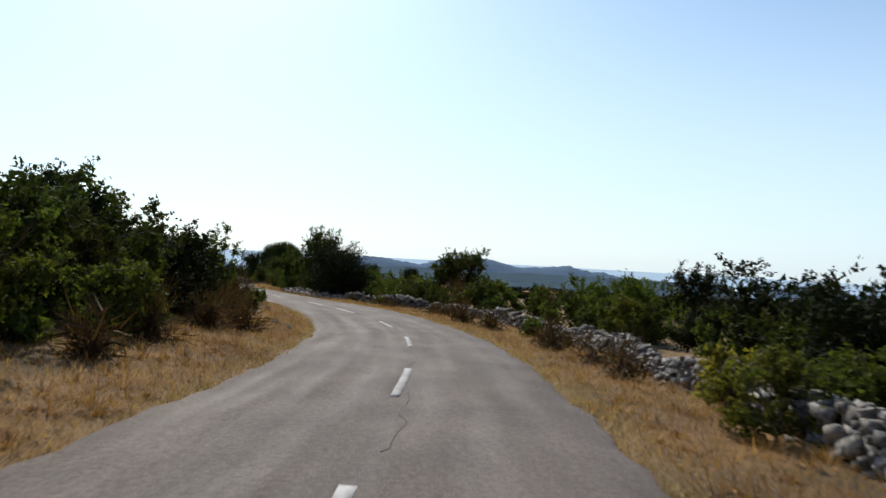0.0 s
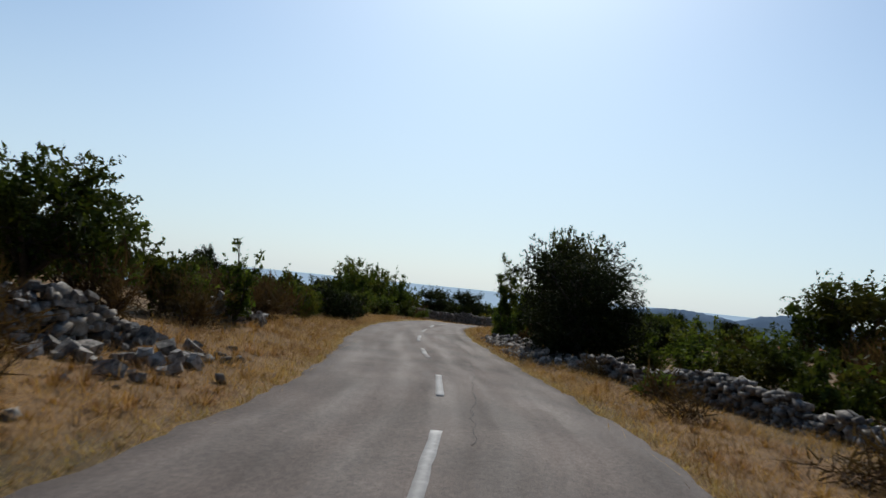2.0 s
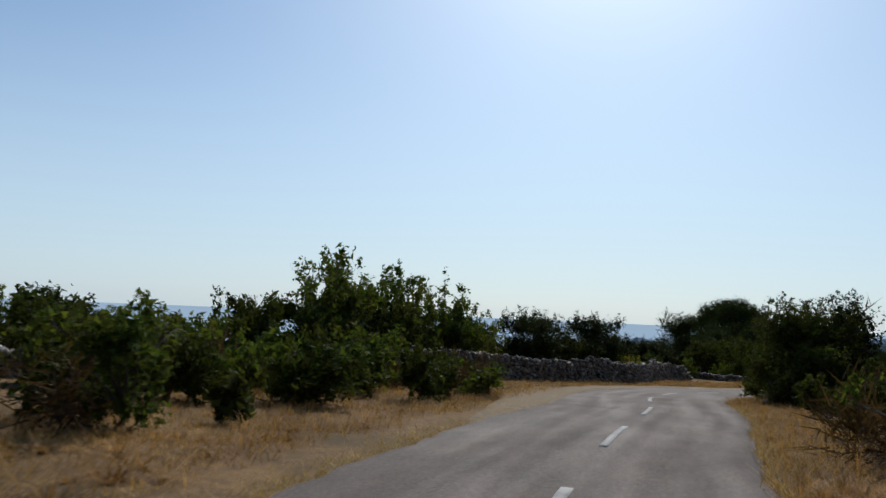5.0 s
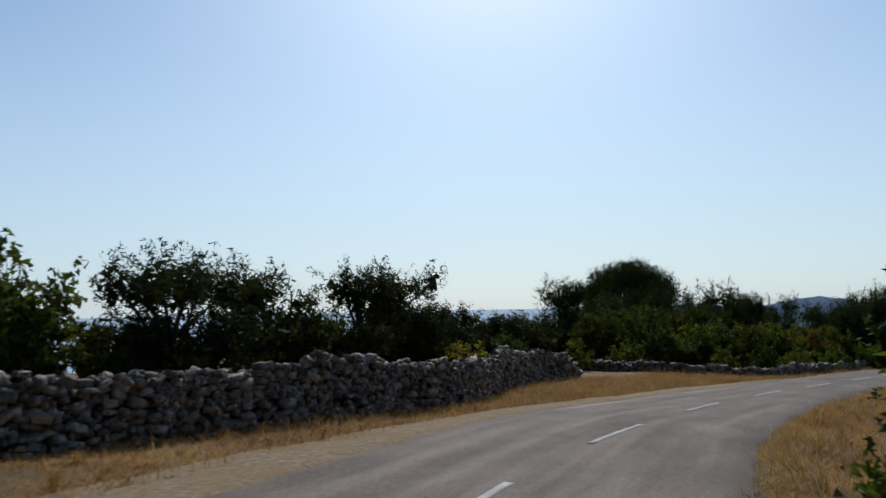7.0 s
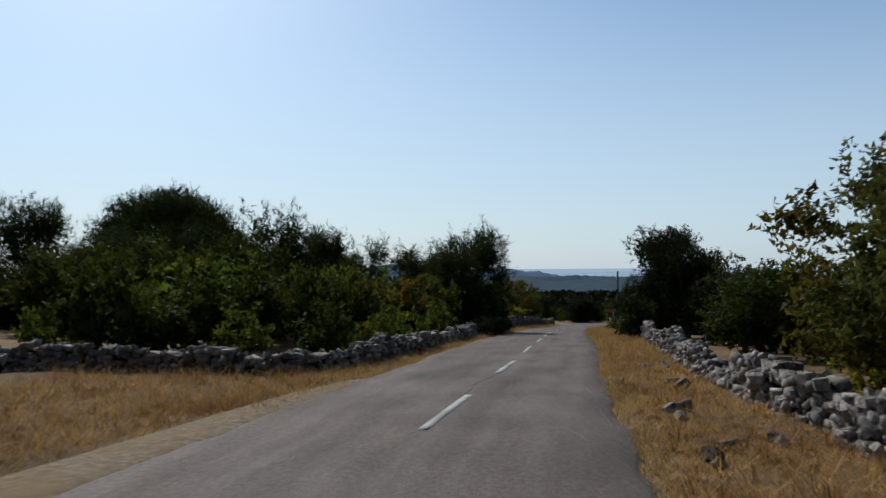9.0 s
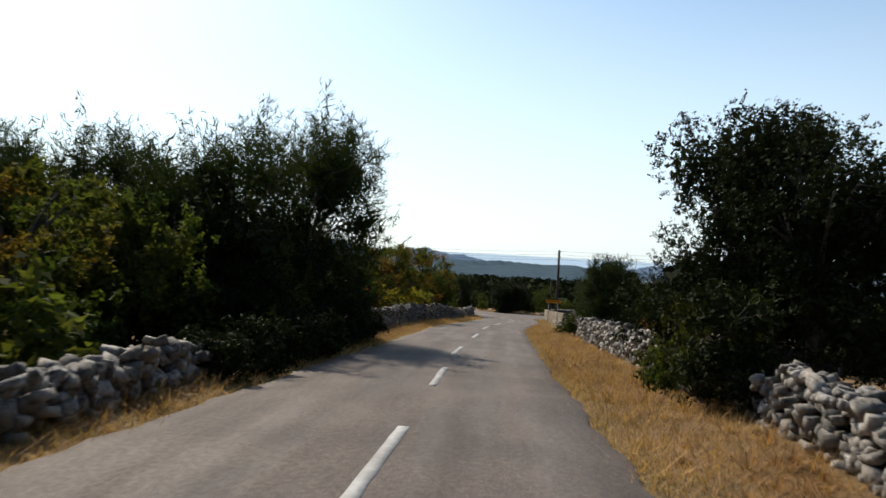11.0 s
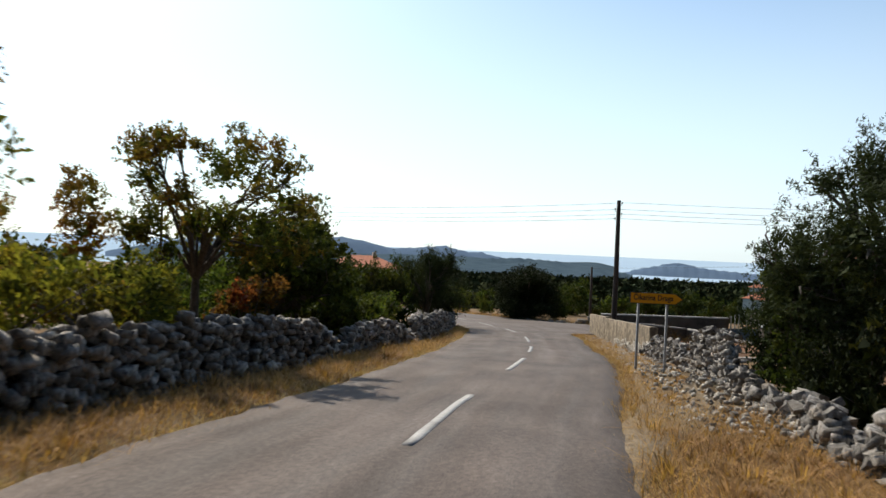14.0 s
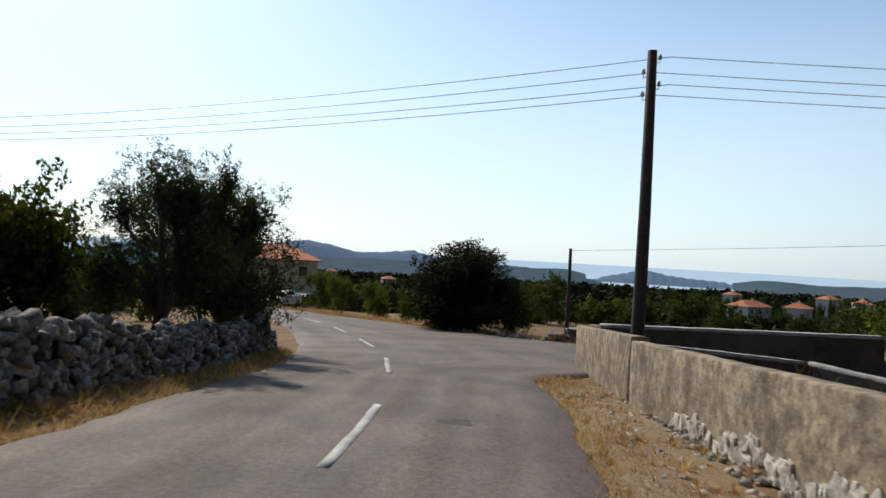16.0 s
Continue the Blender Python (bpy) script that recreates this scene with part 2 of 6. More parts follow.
M_DARKCAR = material("dark_car_paint", (0.05, 0.02, 0.025), (0.04, 0.018, 0.02), 2, 0.25, spec=0.6)
M_RUBBER = material("rubber", (0.02, 0.02, 0.02), (0.03, 0.03, 0.03), 6, 0.8)
M_BOARD = material("weathered_board", (0.30, 0.21, 0.13), (0.19, 0.13, 0.085), 9, 0.85, 0.4, 50)
M_RUST = material("rusty_grass", (0.36, 0.190, 0.075), (0.20, 0.102, 0.042), 1.6, 0.85, c3=(0.46, 0.29, 0.120), scale3=0.5, island=0.55, through_leaf=0.25)
M_FLOWER = material("flower_pot", (0.42, 0.13, 0.06), (0.35, 0.10, 0.05), 8, 0.8)

# ---- mesh helpers ----
rng = np.random.default_rng(7)


def mesh_from(name, verts, faces, mat, smooth=False):
    """A mesh from arrays: verts (n, 3), faces (m, 3) or (m, 4)."""
    me = bpy.data.meshes.new(name)
    verts, faces = np.asarray(verts, np.float32), np.asarray(faces, np.int32)
    k = faces.shape[1]
    me.vertices.add(len(verts))
    me.vertices.foreach_set("co", verts.ravel())
    me.loops.add(faces.size)
    me.loops.foreach_set("vertex_index", faces.ravel())
    me.polygons.add(len(faces))
    me.polygons.foreach_set("loop_start", np.arange(len(faces), dtype=np.int32) * k)
    me.polygons.foreach_set("loop_total", np.full(len(faces), k, np.int32))
    if smooth:
        me.polygons.foreach_set("use_smooth", np.ones(len(faces), bool))
    me.materials.append(mat)
    me.update(calc_edges=True)
    return me


def part(name, bm, mat, parent=None, label=""):
    """One mesh object from a bmesh, under a thing or a part."""
    me = bpy.data.meshes.new(name)
    bm.to_mesh(me)
    bm.free()
    me.materials.append(mat)
    ob = new(name, me)
    ob.parent = parent
    return tagged(ob, label)


def piece(name, me, parent=None, m=None, label=""):
    ob = new(name, me)
    ob.parent = parent
    if m is not None:
        ob.matrix_basis = m
    return tagged(ob, label)


def box(bm, x0, x1, y0, y1, z0, z1, bevel=0.0, m=None):
    out = bmesh.ops.create_cube(bm, size=1)["verts"]
    for v in out:
        v.co = Vector((x0 + (v.co.x + 0.5) * (x1 - x0), y0 + (v.co.y + 0.5) * (y1 - y0), z0 + (v.co.z + 0.5) * (z1 - z0)))
    if bevel:
        edges = {e for v in out for e in v.link_edges}
        out = [v for v in bmesh.ops.bevel(bm, geom=list(edges), offset=bevel, segments=2, affect="EDGES")["verts"]]
    if m is not None:
        bmesh.ops.transform(bm, matrix=m, verts=out)
    return out


def boxes(*rows):
    bm = bmesh.new()
    for r in rows:
        box(bm, *r)
    return bm


def tube_arrays(paths, sides=6):
    """Tapered tubes: paths of (points, radii)."""
    V, F, base = [], [], 0
    for pts, rad in paths:
        pts = np.asarray(pts, float)
        for i, p in enumerate(pts):
            d = pts[min(i + 1, len(pts) - 1)] - pts[max(i - 1, 0)]
            d = d / (np.linalg.norm(d) + 1e-9)
            a = np.cross(d, (0.3, 0.9, 0.1) if abs(d[2]) > 0.8 else (0, 0, 1))
            a /= np.linalg.norm(a) + 1e-9
            b = np.cross(d, a)
            for k in range(sides):
                w = 2 * math.pi * k / sides
                V.append(p + rad[i] * (math.cos(w) * a + math.sin(w) * b))
        for i in range(len(pts) - 1):
            for k in range(sides):
                q = (k + 1) % sides
                F.append((base + i * sides + k, base + i * sides + q, base + (i + 1) * sides + q, base + (i + 1) * sides + k))
        F.append(tuple(base + (len(pts) - 1) * sides + k for k in (0, 1, 2, 3)) if sides == 4 else (base + (len(pts) - 1) * sides, base + (len(pts) - 1) * sides + 1, base + (len(pts) - 1) * sides + 2, base + (len(pts) - 1) * sides + 3))
        base += len(pts) * sides
    return np.array(V), np.array(F)


def tubes(name, paths, mat, parent=None, sides=6, label=""):
    v, f = tube_arrays(paths, sides)
    return piece(name, mesh_from(name, v, f, mat, True), parent, None, label)


# ---- the road's line: s metres along it, l metres to the left of the driven line ----
ROAD_A = [(15.36, -4.83, 7.21), (14.37, 3.83, 6.84), (13.38, 12.49, 6.48), (11.93, 21.09, 6.1), (9.65, 29.5, 5.72), (6.22, 37.51, 5.46), (1.8, 45.02, 5.2), (-2.92, 52.34, 4.96), (-7.69, 59.65, 4.76), (-11.99, 67.22, 4.51), (-15.04, 75.38, 4.17), (-17.67, 83.68, 3.73), (-20.8, 91.81, 3.21), (-22.46, 100.36, 2.63), (-22.72, 109.06, 2.08), (-22.23, 117.77, 1.58), (-21.26, 126.43, 1.13)]
ROAD_B = [(-19.99, 135.06, 0.65), (-18.63, 143.67, 0.11), (-17.33, 152.29, -0.53), (-16.03, 160.91, -1.13), (-14.62, 169.51, -1.73), (-12.76, 178.03, -2.37), (-10.85, 186.54, -3.0), (-9.31, 195.12, -3.77), (-7.92, 203.72, -4.38), (-7.83, 212.43, -4.95), (-9.35, 221.0, -5.49), (-11.8, 229.37, -5.96), (-15.18, 237.4, -6.41), (-19.36, 245.05, -6.83), (-24.51, 252.07, -7.24), (-29.0, 257.0, -7.55)]


def catmull(pts, n):
    pts = np.asarray(pts, float)
    ext = np.vstack([2 * pts[0] - pts[1], pts, 2 * pts[-1] - pts[-2]])
    out = []
    for i in range(1, len(ext) - 2):
        p0, p1, p2, p3 = ext[i - 1 : i + 3]
        for u in np.arange(n) / n:
            out.append(0.5 * (2 * p1 + (p2 - p0) * u + (2 * p0 - 5 * p1 + 4 * p2 - p3) * u**2 + (3 * p1 - p0 - 3 * p2 + p3) * u**3))
    out.append(pts[-1])
    return np.array(out)


LINE = catmull(ROAD_A + ROAD_B, 12)
LINE_S = np.r_[0, np.cumsum(np.hypot(*np.diff(LINE[:, :2], axis=0).T))] - 11.0
TAN = np.gradient(LINE[:, :2], axis=0)
TAN /= np.hypot(*TAN.T)[:, None]


def road_pt(s, l):
    """World x, y and the road's height at s, l."""
    s = np.asarray(s, float)
    c = [np.interp(s, LINE_S, LINE[:, k]) for k in range(3)]
    t = [np.interp(s, LINE_S, TAN[:, k]) for k in range(2)]
    return c[0] - t[1] * l, c[1] + t[0] * l, c[2]


def road_sl(x, y):
    """s, l and the road's height next to a place."""
    x, y = np.atleast_1d(np.asarray(x, float)), np.atleast_1d(np.asarray(y, float))
    s, l = np.empty_like(x), np.empty_like(x)
    for a in range(0, len(x), 4000):
        xa, ya = x[a : a + 4000, None], y[a : a + 4000, None]
        A, B = LINE[:-1, :2], LINE[1:, :2]
        d = B - A
        u = np.clip(((xa - A[:, 0]) * d[:, 0] + (ya - A[:, 1]) * d[:, 1]) / (d**2).sum(1), 0, 1)
        ex, ey = xa - A[:, 0] - u * d[:, 0], ya - A[:, 1] - u * d[:, 1]
        q = ex**2 + ey**2
        j = q.argmin(1)
        i = np.arange(len(j))
        s[a : a + 4000] = LINE_S[j] + u[i, j] * (LINE_S[j + 1] - LINE_S[j])
        l[a : a + 4000] = np.sqrt(q[i, j]) * np.sign(d[j, 0] * ey[i, j] - d[j, 1] * ex[i, j])
    return s, l, np.interp(s, LINE_S, LINE[:, 2])


def table(*rows):
    a = np.array(rows, float)
    return lambda s: np.interp(s, a[:, 0], a[:, 1])


EDGE_L = table((-12, 3.2), (20, 2.9), (42, 3.0), (50, 3.35), (60, 3.15), (68, 2.8), (75, 3.3), (88, 4.0), (98, 4.15), (105, 4.45), (110, 4.05), (118, 3.4), (130, 3.1), (150, 3.5), (170, 3.6), (188, 3.7), (196, 4.05), (205, 4.45), (220, 4.1), (235, 3.0), (270, 3.0))
EDGE_R = table((-12, -1.5), (10, -1.55), (22, -1.75), (30, -1.75), (36, -1.75), (44, -1.35), (55, -1.05), (70, -1.1), (88, -0.75), (110, -0.8), (122, -1.15), (137, -1.25), (150, -0.85), (180, -0.55), (195, -0.95), (203, -0.7), (210.5, -0.9), (211.6, -1.6), (212.6, -3.6), (214, -6.0), (221, -6.6), (225, -4.9), (230, -3.6), (240, -2.3), (270, -2.3))
MID = table((-12, 0.8), (9, 0.7), (20, 0.45), (28, 0.5), (33, 0.68), (42, 0.68), (46, 0.92), (52, 1.05), (57, 0.88), (64, 0.57), (70, 0.72), (80, 1.2), (90, 1.58), (98, 1.6), (104, 1.48), (111, 1.48), (118, 1.24), (124, 0.95), (131, 0.77), (145, 1.05), (155, 1.37), (166, 1.3), (174, 1.42), (182, 1.53), (191, 1.38), (198, 1.35), (205, 1.75), (212, 2.0), (219, 1.95), (224, 1.7), (240, 0.6), (270, 0.3))
BANK_L = table((-12, 0.05), (10, 0.10), (30, 0.13), (50, 0.12), (62, 0.02), (90, -0.01), (140, 0.02), (200, 0.03), (215, -0.02), (270, -0.06))
BANK_R = table((-12, -0.05), (30, -0.07), (60, -0.04), (80, 0.0), (140, -0.01), (200, -0.04), (270, -0.08))


def rough(x, y, a=0.05, k=0.9):
    """Small unevenness of the ground."""
    return a * (np.sin(k * x + 1.3 * np.sin(0.7 * k * y)) * np.cos(0.8 * k * y + 0.9 * np.sin(0.6 * k * x)) + 0.5 * np.sin(2.7 * k * x + 1.1) * np.sin(2.3 * k * y + 0.4))


def ground_z(x, y):
    x, y = np.atleast_1d(np.asarray(x, float)), np.atleast_1d(np.asarray(y, float))
    s, l, z = road_sl(x, y)
    el, er = EDGE_L(s), EDGE_R(s)
    out_l, out_r = np.clip(l - el, 0, None), np.clip(er - l, 0, None)
    off = out_l + out_r
    near = np.where(l > 0, BANK_L(s) * np.minimum(out_l, 9), BANK_R(s) * np.minimum(out_r, 14))
    inside = np.clip(np.minimum(el - l, l - er), 0, 0.6) / 0.6
    h = z - 0.02 + near - 0.16 * inside + rough(x, y) * np.clip(off / 1.5, 0, 1)
    beyond = np.clip(y - 262, 0, None) + np.clip(-y - 12, 0, None) * 0.1
    drop = 0.12 * np.clip(out_l - 22, 0, None) + 0.05 * np.clip(out_r - 22, 0, None) + 0.055 * beyond
    h = h - drop
    return np.maximum(h, -30.5 + 1.2 * np.sin(x / 90) * np.cos(y / 110)) - 62 * np.clip((np.hypot(x, y - 100) - 900) / 400, 0, 1) - np.clip((-x - 450) / 200, 0, 1) * 52


def ground_at(x, y):
    return float(ground_z(x, y)[0])


def spot(s, l):
    x, y, _ = road_pt(s, l)
    return float(x), float(y), ground_at(x, y)


# ---- ground, sea and hills ----
def axis(dense0, dense1, step, far0, far1):
    mid = np.arange(dense0, dense1 + step, step)
    g = [step]
    while sum(g) < max(dense0 - far0, far1 - dense1):
        g.append(g[-1] * 1.16)
    c = np.cumsum(g)
    return np.r_[(dense0 - c[c < dense0 - far0 + 60])[::-1], mid, dense1 + step + c[c < far1 - dense1 + 60]]


def grid_faces(n, m):
    i, j = np.meshgrid(np.arange(n - 1), np.arange(m - 1), indexing="ij")
    a = (i * m + j).ravel()
    return np.stack([a, a + m, a + m + 1, a + 1], 1)


gx, gy = axis(-52, 26, 0.65, -1400, 1400), axis(-14, 262, 0.75, -500, 1500)
GX, GY = np.meshgrid(gx, gy, indexing="ij")
ground = piece("ground", mesh_from("ground", np.stack([GX.ravel(), GY.ravel(), ground_z(GX.ravel(), GY.ravel())], 1), grid_faces(len(gx), len(gy)), M_GROUND, True))
tagged(ground, "dry stony ground with straw-coloured grass, falling towards the sea", "ground", kind="structure")

# the sea curves up a little towards its edge, which stands in for the far horizon
V = []
for ring, z in ((20, -60), (900, -60), (1800, -60), (2700, -59), (3300, -53), (4000, -46), (4900, -37)):
    for k in range(97):
        a = 2 * math.pi * k / 96
        V.append((-10 + ring * math.cos(a), 100 + ring * math.sin(a), z))
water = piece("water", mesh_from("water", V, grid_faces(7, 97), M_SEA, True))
tagged(water, "pale hazy blue sea reaching the horizon", "sea", kind="structure")


def hill(az0, dist, rows, depth, mat, label, base=-84.0):
    """A long wooded hill: rows of (azimuth to the left of +y, elevation of its ridge in degrees), seen from the road's far end."""
    rows = np.array(sorted(rows), float)
    az = np.linspace(rows[0, 0], rows[-1, 0], 90)
    top = dist * np.tan(np.radians(np.interp(az, rows[:, 0], rows[:, 1]) + 0.12)) - 1.0
    top += dist / (1500 if dist < 2500 else 7000) * (0.8 * np.sin(az * 9.1) + 0.5 * np.sin(az * 23.0 + 1) + 0.35 * np.sin(az * 51.0))
    prof = np.array([(-1.0, 0.0), (-0.6, 0.45), (-0.3, 0.82), (0.0, 1.0), (0.5, 0.8), (1.0, 0.0)])
    V = []
    for a, t in zip(np.radians(az), top):
        for k, w in prof:
            r = dist + k * depth
            V.append((-12 - math.sin(a) * r, 160 + math.cos(a) * r, base + (t - base) * w))
    ob = piece("backdrop_hill", mesh_from("backdrop_hill", V, grid_faces(len(az), len(prof)), mat, True))
    return tagged(ob, label, "hill", kind="structure")


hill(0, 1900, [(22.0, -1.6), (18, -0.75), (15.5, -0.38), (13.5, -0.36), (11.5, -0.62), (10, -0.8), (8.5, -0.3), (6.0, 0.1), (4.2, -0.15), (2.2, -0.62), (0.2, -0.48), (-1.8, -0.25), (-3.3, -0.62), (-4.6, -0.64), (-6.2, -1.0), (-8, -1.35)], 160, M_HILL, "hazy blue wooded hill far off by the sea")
hill(0, 1500, [(-3.0, -1.5), (-5.0, -1.05), (-7.3, -0.92), (-10.2, -1.05), (-12.6, -1.3), (-15.6, -1.75)], 130, M_HILL_NEAR, "wooded hill above the bay with blue haze in its colour")
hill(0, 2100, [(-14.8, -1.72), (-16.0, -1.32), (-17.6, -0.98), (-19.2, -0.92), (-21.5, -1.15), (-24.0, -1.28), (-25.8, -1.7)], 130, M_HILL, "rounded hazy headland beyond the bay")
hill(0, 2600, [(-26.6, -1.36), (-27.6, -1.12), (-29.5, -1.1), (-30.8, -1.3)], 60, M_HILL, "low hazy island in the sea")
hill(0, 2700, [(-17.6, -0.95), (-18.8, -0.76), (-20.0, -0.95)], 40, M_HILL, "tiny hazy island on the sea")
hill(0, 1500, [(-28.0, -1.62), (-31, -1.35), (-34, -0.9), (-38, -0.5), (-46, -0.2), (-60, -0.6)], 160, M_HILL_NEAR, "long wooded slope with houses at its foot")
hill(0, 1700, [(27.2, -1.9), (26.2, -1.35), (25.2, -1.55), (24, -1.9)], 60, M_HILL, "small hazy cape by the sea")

# wooded lowland between the village and the hills, in the haze-tinted hill colour
def lowland(az0, az1, label):
    V = []
    azs, rs_ = np.linspace(az0, az1, 50), np.linspace(620, 1800, 30)
    for a in np.radians(azs):
        for q in rs_:
            edge = min(1.0, (math.degrees(a) - az1) / 1.5, (az0 - math.degrees(a)) / 1.5)
            V.append((-12 - math.sin(a) * q, 160 + math.cos(a) * q, -31.0 + 1.4 * math.sin(q / 45 + a * 30) + 1.0 * math.sin(a * 75) - 8 * (1 - max(0.0, edge)) + 0.9 * rng.random()))
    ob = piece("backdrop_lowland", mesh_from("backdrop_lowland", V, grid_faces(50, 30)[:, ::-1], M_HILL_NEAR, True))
    return tagged(ob, label, "lowland", kind="structure")


lowland(20.5, -14.5, "dark wooded lowland below the hills")
lowland(-24.5, -62.0, "dark wooded lowland beyond the village")

# ---- road ----
rs = np.arange(-10.5, 266, 0.5)
cols = np.array([0.0, 0.02, 0.12, 0.3, 0.5, 0.7, 0.88, 0.98, 1.0])
V = []
for s in rs:
    a = float(EDGE_R(s)) + 0.07 * math.sin(s * 1.7) * math.sin(s * 0.53) + 0.04 * math.sin(s * 4.9)
    b = float(EDGE_L(s)) + 0.07 * math.sin(s * 1.3 + 2) * math.sin(s * 0.61) + 0.04 * math.sin(s * 5.3)
    for k, u in enumerate(cols):
        x, y, z = road_pt(s, a + (b - a) * u)
        V.append((x, y, z - (0.09 if k in (0, 8) else 0.0) + 0.02 * (1 - (2 * u - 1) ** 2)))
road = piece("road", mesh_from("road", V, grid_faces(len(rs), len(cols)), M_ASPHALT, True))
uv_layer = road.data.uv_layers.new(name="UVMap")
across = np.tile((cols - 0.5) * 4.6, len(rs))
along = np.repeat(rs, len(cols))
loop_v = np.empty(len(road.data.loops), np.int32)
road.data.loops.foreach_get("vertex_index", loop_v)
uv_layer.data.foreach_set("uv", np.stack([across, along], 1)[loop_v].astype(np.float32).ravel())
tagged(road, "narrow worn grey asphalt road with crumbling edges", "road", kind="structure")


def road_top(s, l):
    x, y, z = road_pt(s, l)
    u = (l - float(EDGE_R(s))) / (float(EDGE_L(s)) - float(EDGE_R(s)))
    return x, y, z + 0.02 * (1 - (2 * u - 1) ** 2)


def strip(name, s0, s1, l_of, half, mat, lift, n=10, wob=0.0):
    ss = np.linspace(s0, s1, n)
    V = []
    for s in ss:
        for sgn in (-1, 1):
            x, y, z = road_top(s, float(l_of(s)) + sgn * half + wob * rng.normal())
            V.append((x, y, z + lift))
    for k in range(len(V)):
        V.append((V[k][0], V[k][1], V[k][2] - lift))
    n2 = len(ss)
    f = [(2 * i, 2 * i + 2, 2 * i + 3, 2 * i + 1) for i in range(n2 - 1)]
    o = 2 * n2
    f += [(2 * i, o + 2 * i, o + 2 * i + 2, 2 * i + 2) for i in range(n2 - 1)] + [(2 * i + 1, 2 * i + 3, o + 2 * i + 3, o + 2 * i + 1) for i in range(n2 - 1)]
    f += [(0, 1, o + 1, o), (2 * n2 - 2, o + 2 * n2 - 2, o + 2 * n2 - 1, 2 * n2 - 1)]
    return piece(name, mesh_from(name, V, f, mat))


for s0 in (1.8, 9.0, 16.6, 23.5, 31.5, 37.6, 44.7, 51.4, 57.4, 63.3, 69.6, 76.0, 82.3, 88.4, 94.7, 101.4, 108.1, 114.7, 121.0, 127.7, 134.2, 140.9, 147.6, 154.5, 162.9, 171.6, 179.4, 187.6, 195.2, 202.0, 210.4, 218.3, 226.0, 233.5, 241.0):
    tagged(strip("centre_line", s0 - (0.3 if s0 > 170 else 0), s0 + (3.65 if s0 > 170 else 3.15), MID, 0.058, M_PAINT, 0.004, 12, 0.004), "worn white painted dash on the asphalt", "road marking", "centre line dashes")


def crack(s0, s1, l0, amp, seed):
    """A thin wandering crack, broken here and there."""
    r = np.random.default_rng(seed)
    n = int((s1 - s0) / 0.18)
    ss = np.linspace(s0, s1, n)
    w = np.cumsum(r.normal(0, 0.03, n))
    w = l0 + amp * np.sin(ss * 0.5 + seed) + w - w.mean()
    a = s0
    while a < s1 - 0.6:
        b = min(s1, a + 0.8 + 2.6 * r.random())
        ob = strip("crack", a, b, lambda s: np.interp(s, ss, w), 0.002 + 0.003 * r.random(), M_CRACK, 0.003, int((b - a) / 0.18) + 2, 0.002)
        ob.parent = road
        a = b + (0.02 if r.random() < 0.55 else 1.2 * r.random())


for k, (s0, s1, l0) in enumerate([(6, 16, 0.55), (20, 33, 0.62), (34, 46, 0.1), (46, 56, -0.2), (52, 60, 0.75), (62, 70, 0.6), (88, 97, 1.5), (124, 132, 0.9), (190, 198, 0.2)]):
    crack(s0, s1, l0, 0.06, k + 3)
# short cracks across the lane
for k, (s0, l0, l1) in enumerate(((51.2, -0.9, 0.9), (55.5, -0.8, 1.8), (64.0, -0.6, 2.2), (99.0, 0.2, 2.6), (166.0, -0.3, 1.8), (196.5, 0.2, 2.4))):
    r = np.random.default_rng(k + 70)
    ls = np.linspace(l0, l1, 16)
    wob = s0 + np.cumsum(r.normal(0, 0.06, 16))
    V = []
    for l, s in zip(ls, wob):
        for d in (-0.006, 0.006):
            x, y, z = road_top(s + d, l)
            V.append((x, y, z + 0.003))
    piece("crack", mesh_from("crack", V, [(2 * i, 2 * i + 2, 2 * i + 3, 2 * i + 1) for i in range(15)], M_CRACK), road)

# sandy lay-by and track on the sea side
def patch(name, s0, s1, inner, outer, mat, label, cat, n=60, m=8, lift=0.05):
    V = []
    for s in np.linspace(s0, s1, n):
        for u in np.linspace(0, 1, m):
            l = inner(s) + (outer(s) - inner(s)) * u
            x, y, _ = road_pt(s, l)
            V.append((float(x), float(y), ground_at(x, y) + (lift * min(1.0, 0.5 * (s - s0), 0.5 * (s1 - s)) - (0.0 if s0 + 0.3 < s < s1 - 0.3 else 0.03) if 0 < u < 1 else -0.03)))
    return tagged(piece(name, mesh_from(name, V, grid_faces(n, m), mat, True)), label, cat, kind="structure")


patch("gravel_layby", 78, 127, lambda s: EDGE_L(s) - 0.35, table((78, 3.7), (86, 5.5), (96, 5.9), (103, 5.4), (110, 4.8), (116, 4.3), (122, 3.9), (127, 3.3)), M_GRAVEL, "pale sandy gravel lay-by beside the asphalt", "lay-by")
patch("gravel_shoulder", 178, 210.8, table((178, -0.42), (181, -1.2), (184, -2.4), (196, -2.4), (205, -2.1), (210.6, -2.4)), lambda s: EDGE_R(s) + 0.25, M_GRAVEL, "stony gravel shoulder along the rendered wall", "shoulder", 48, 5)

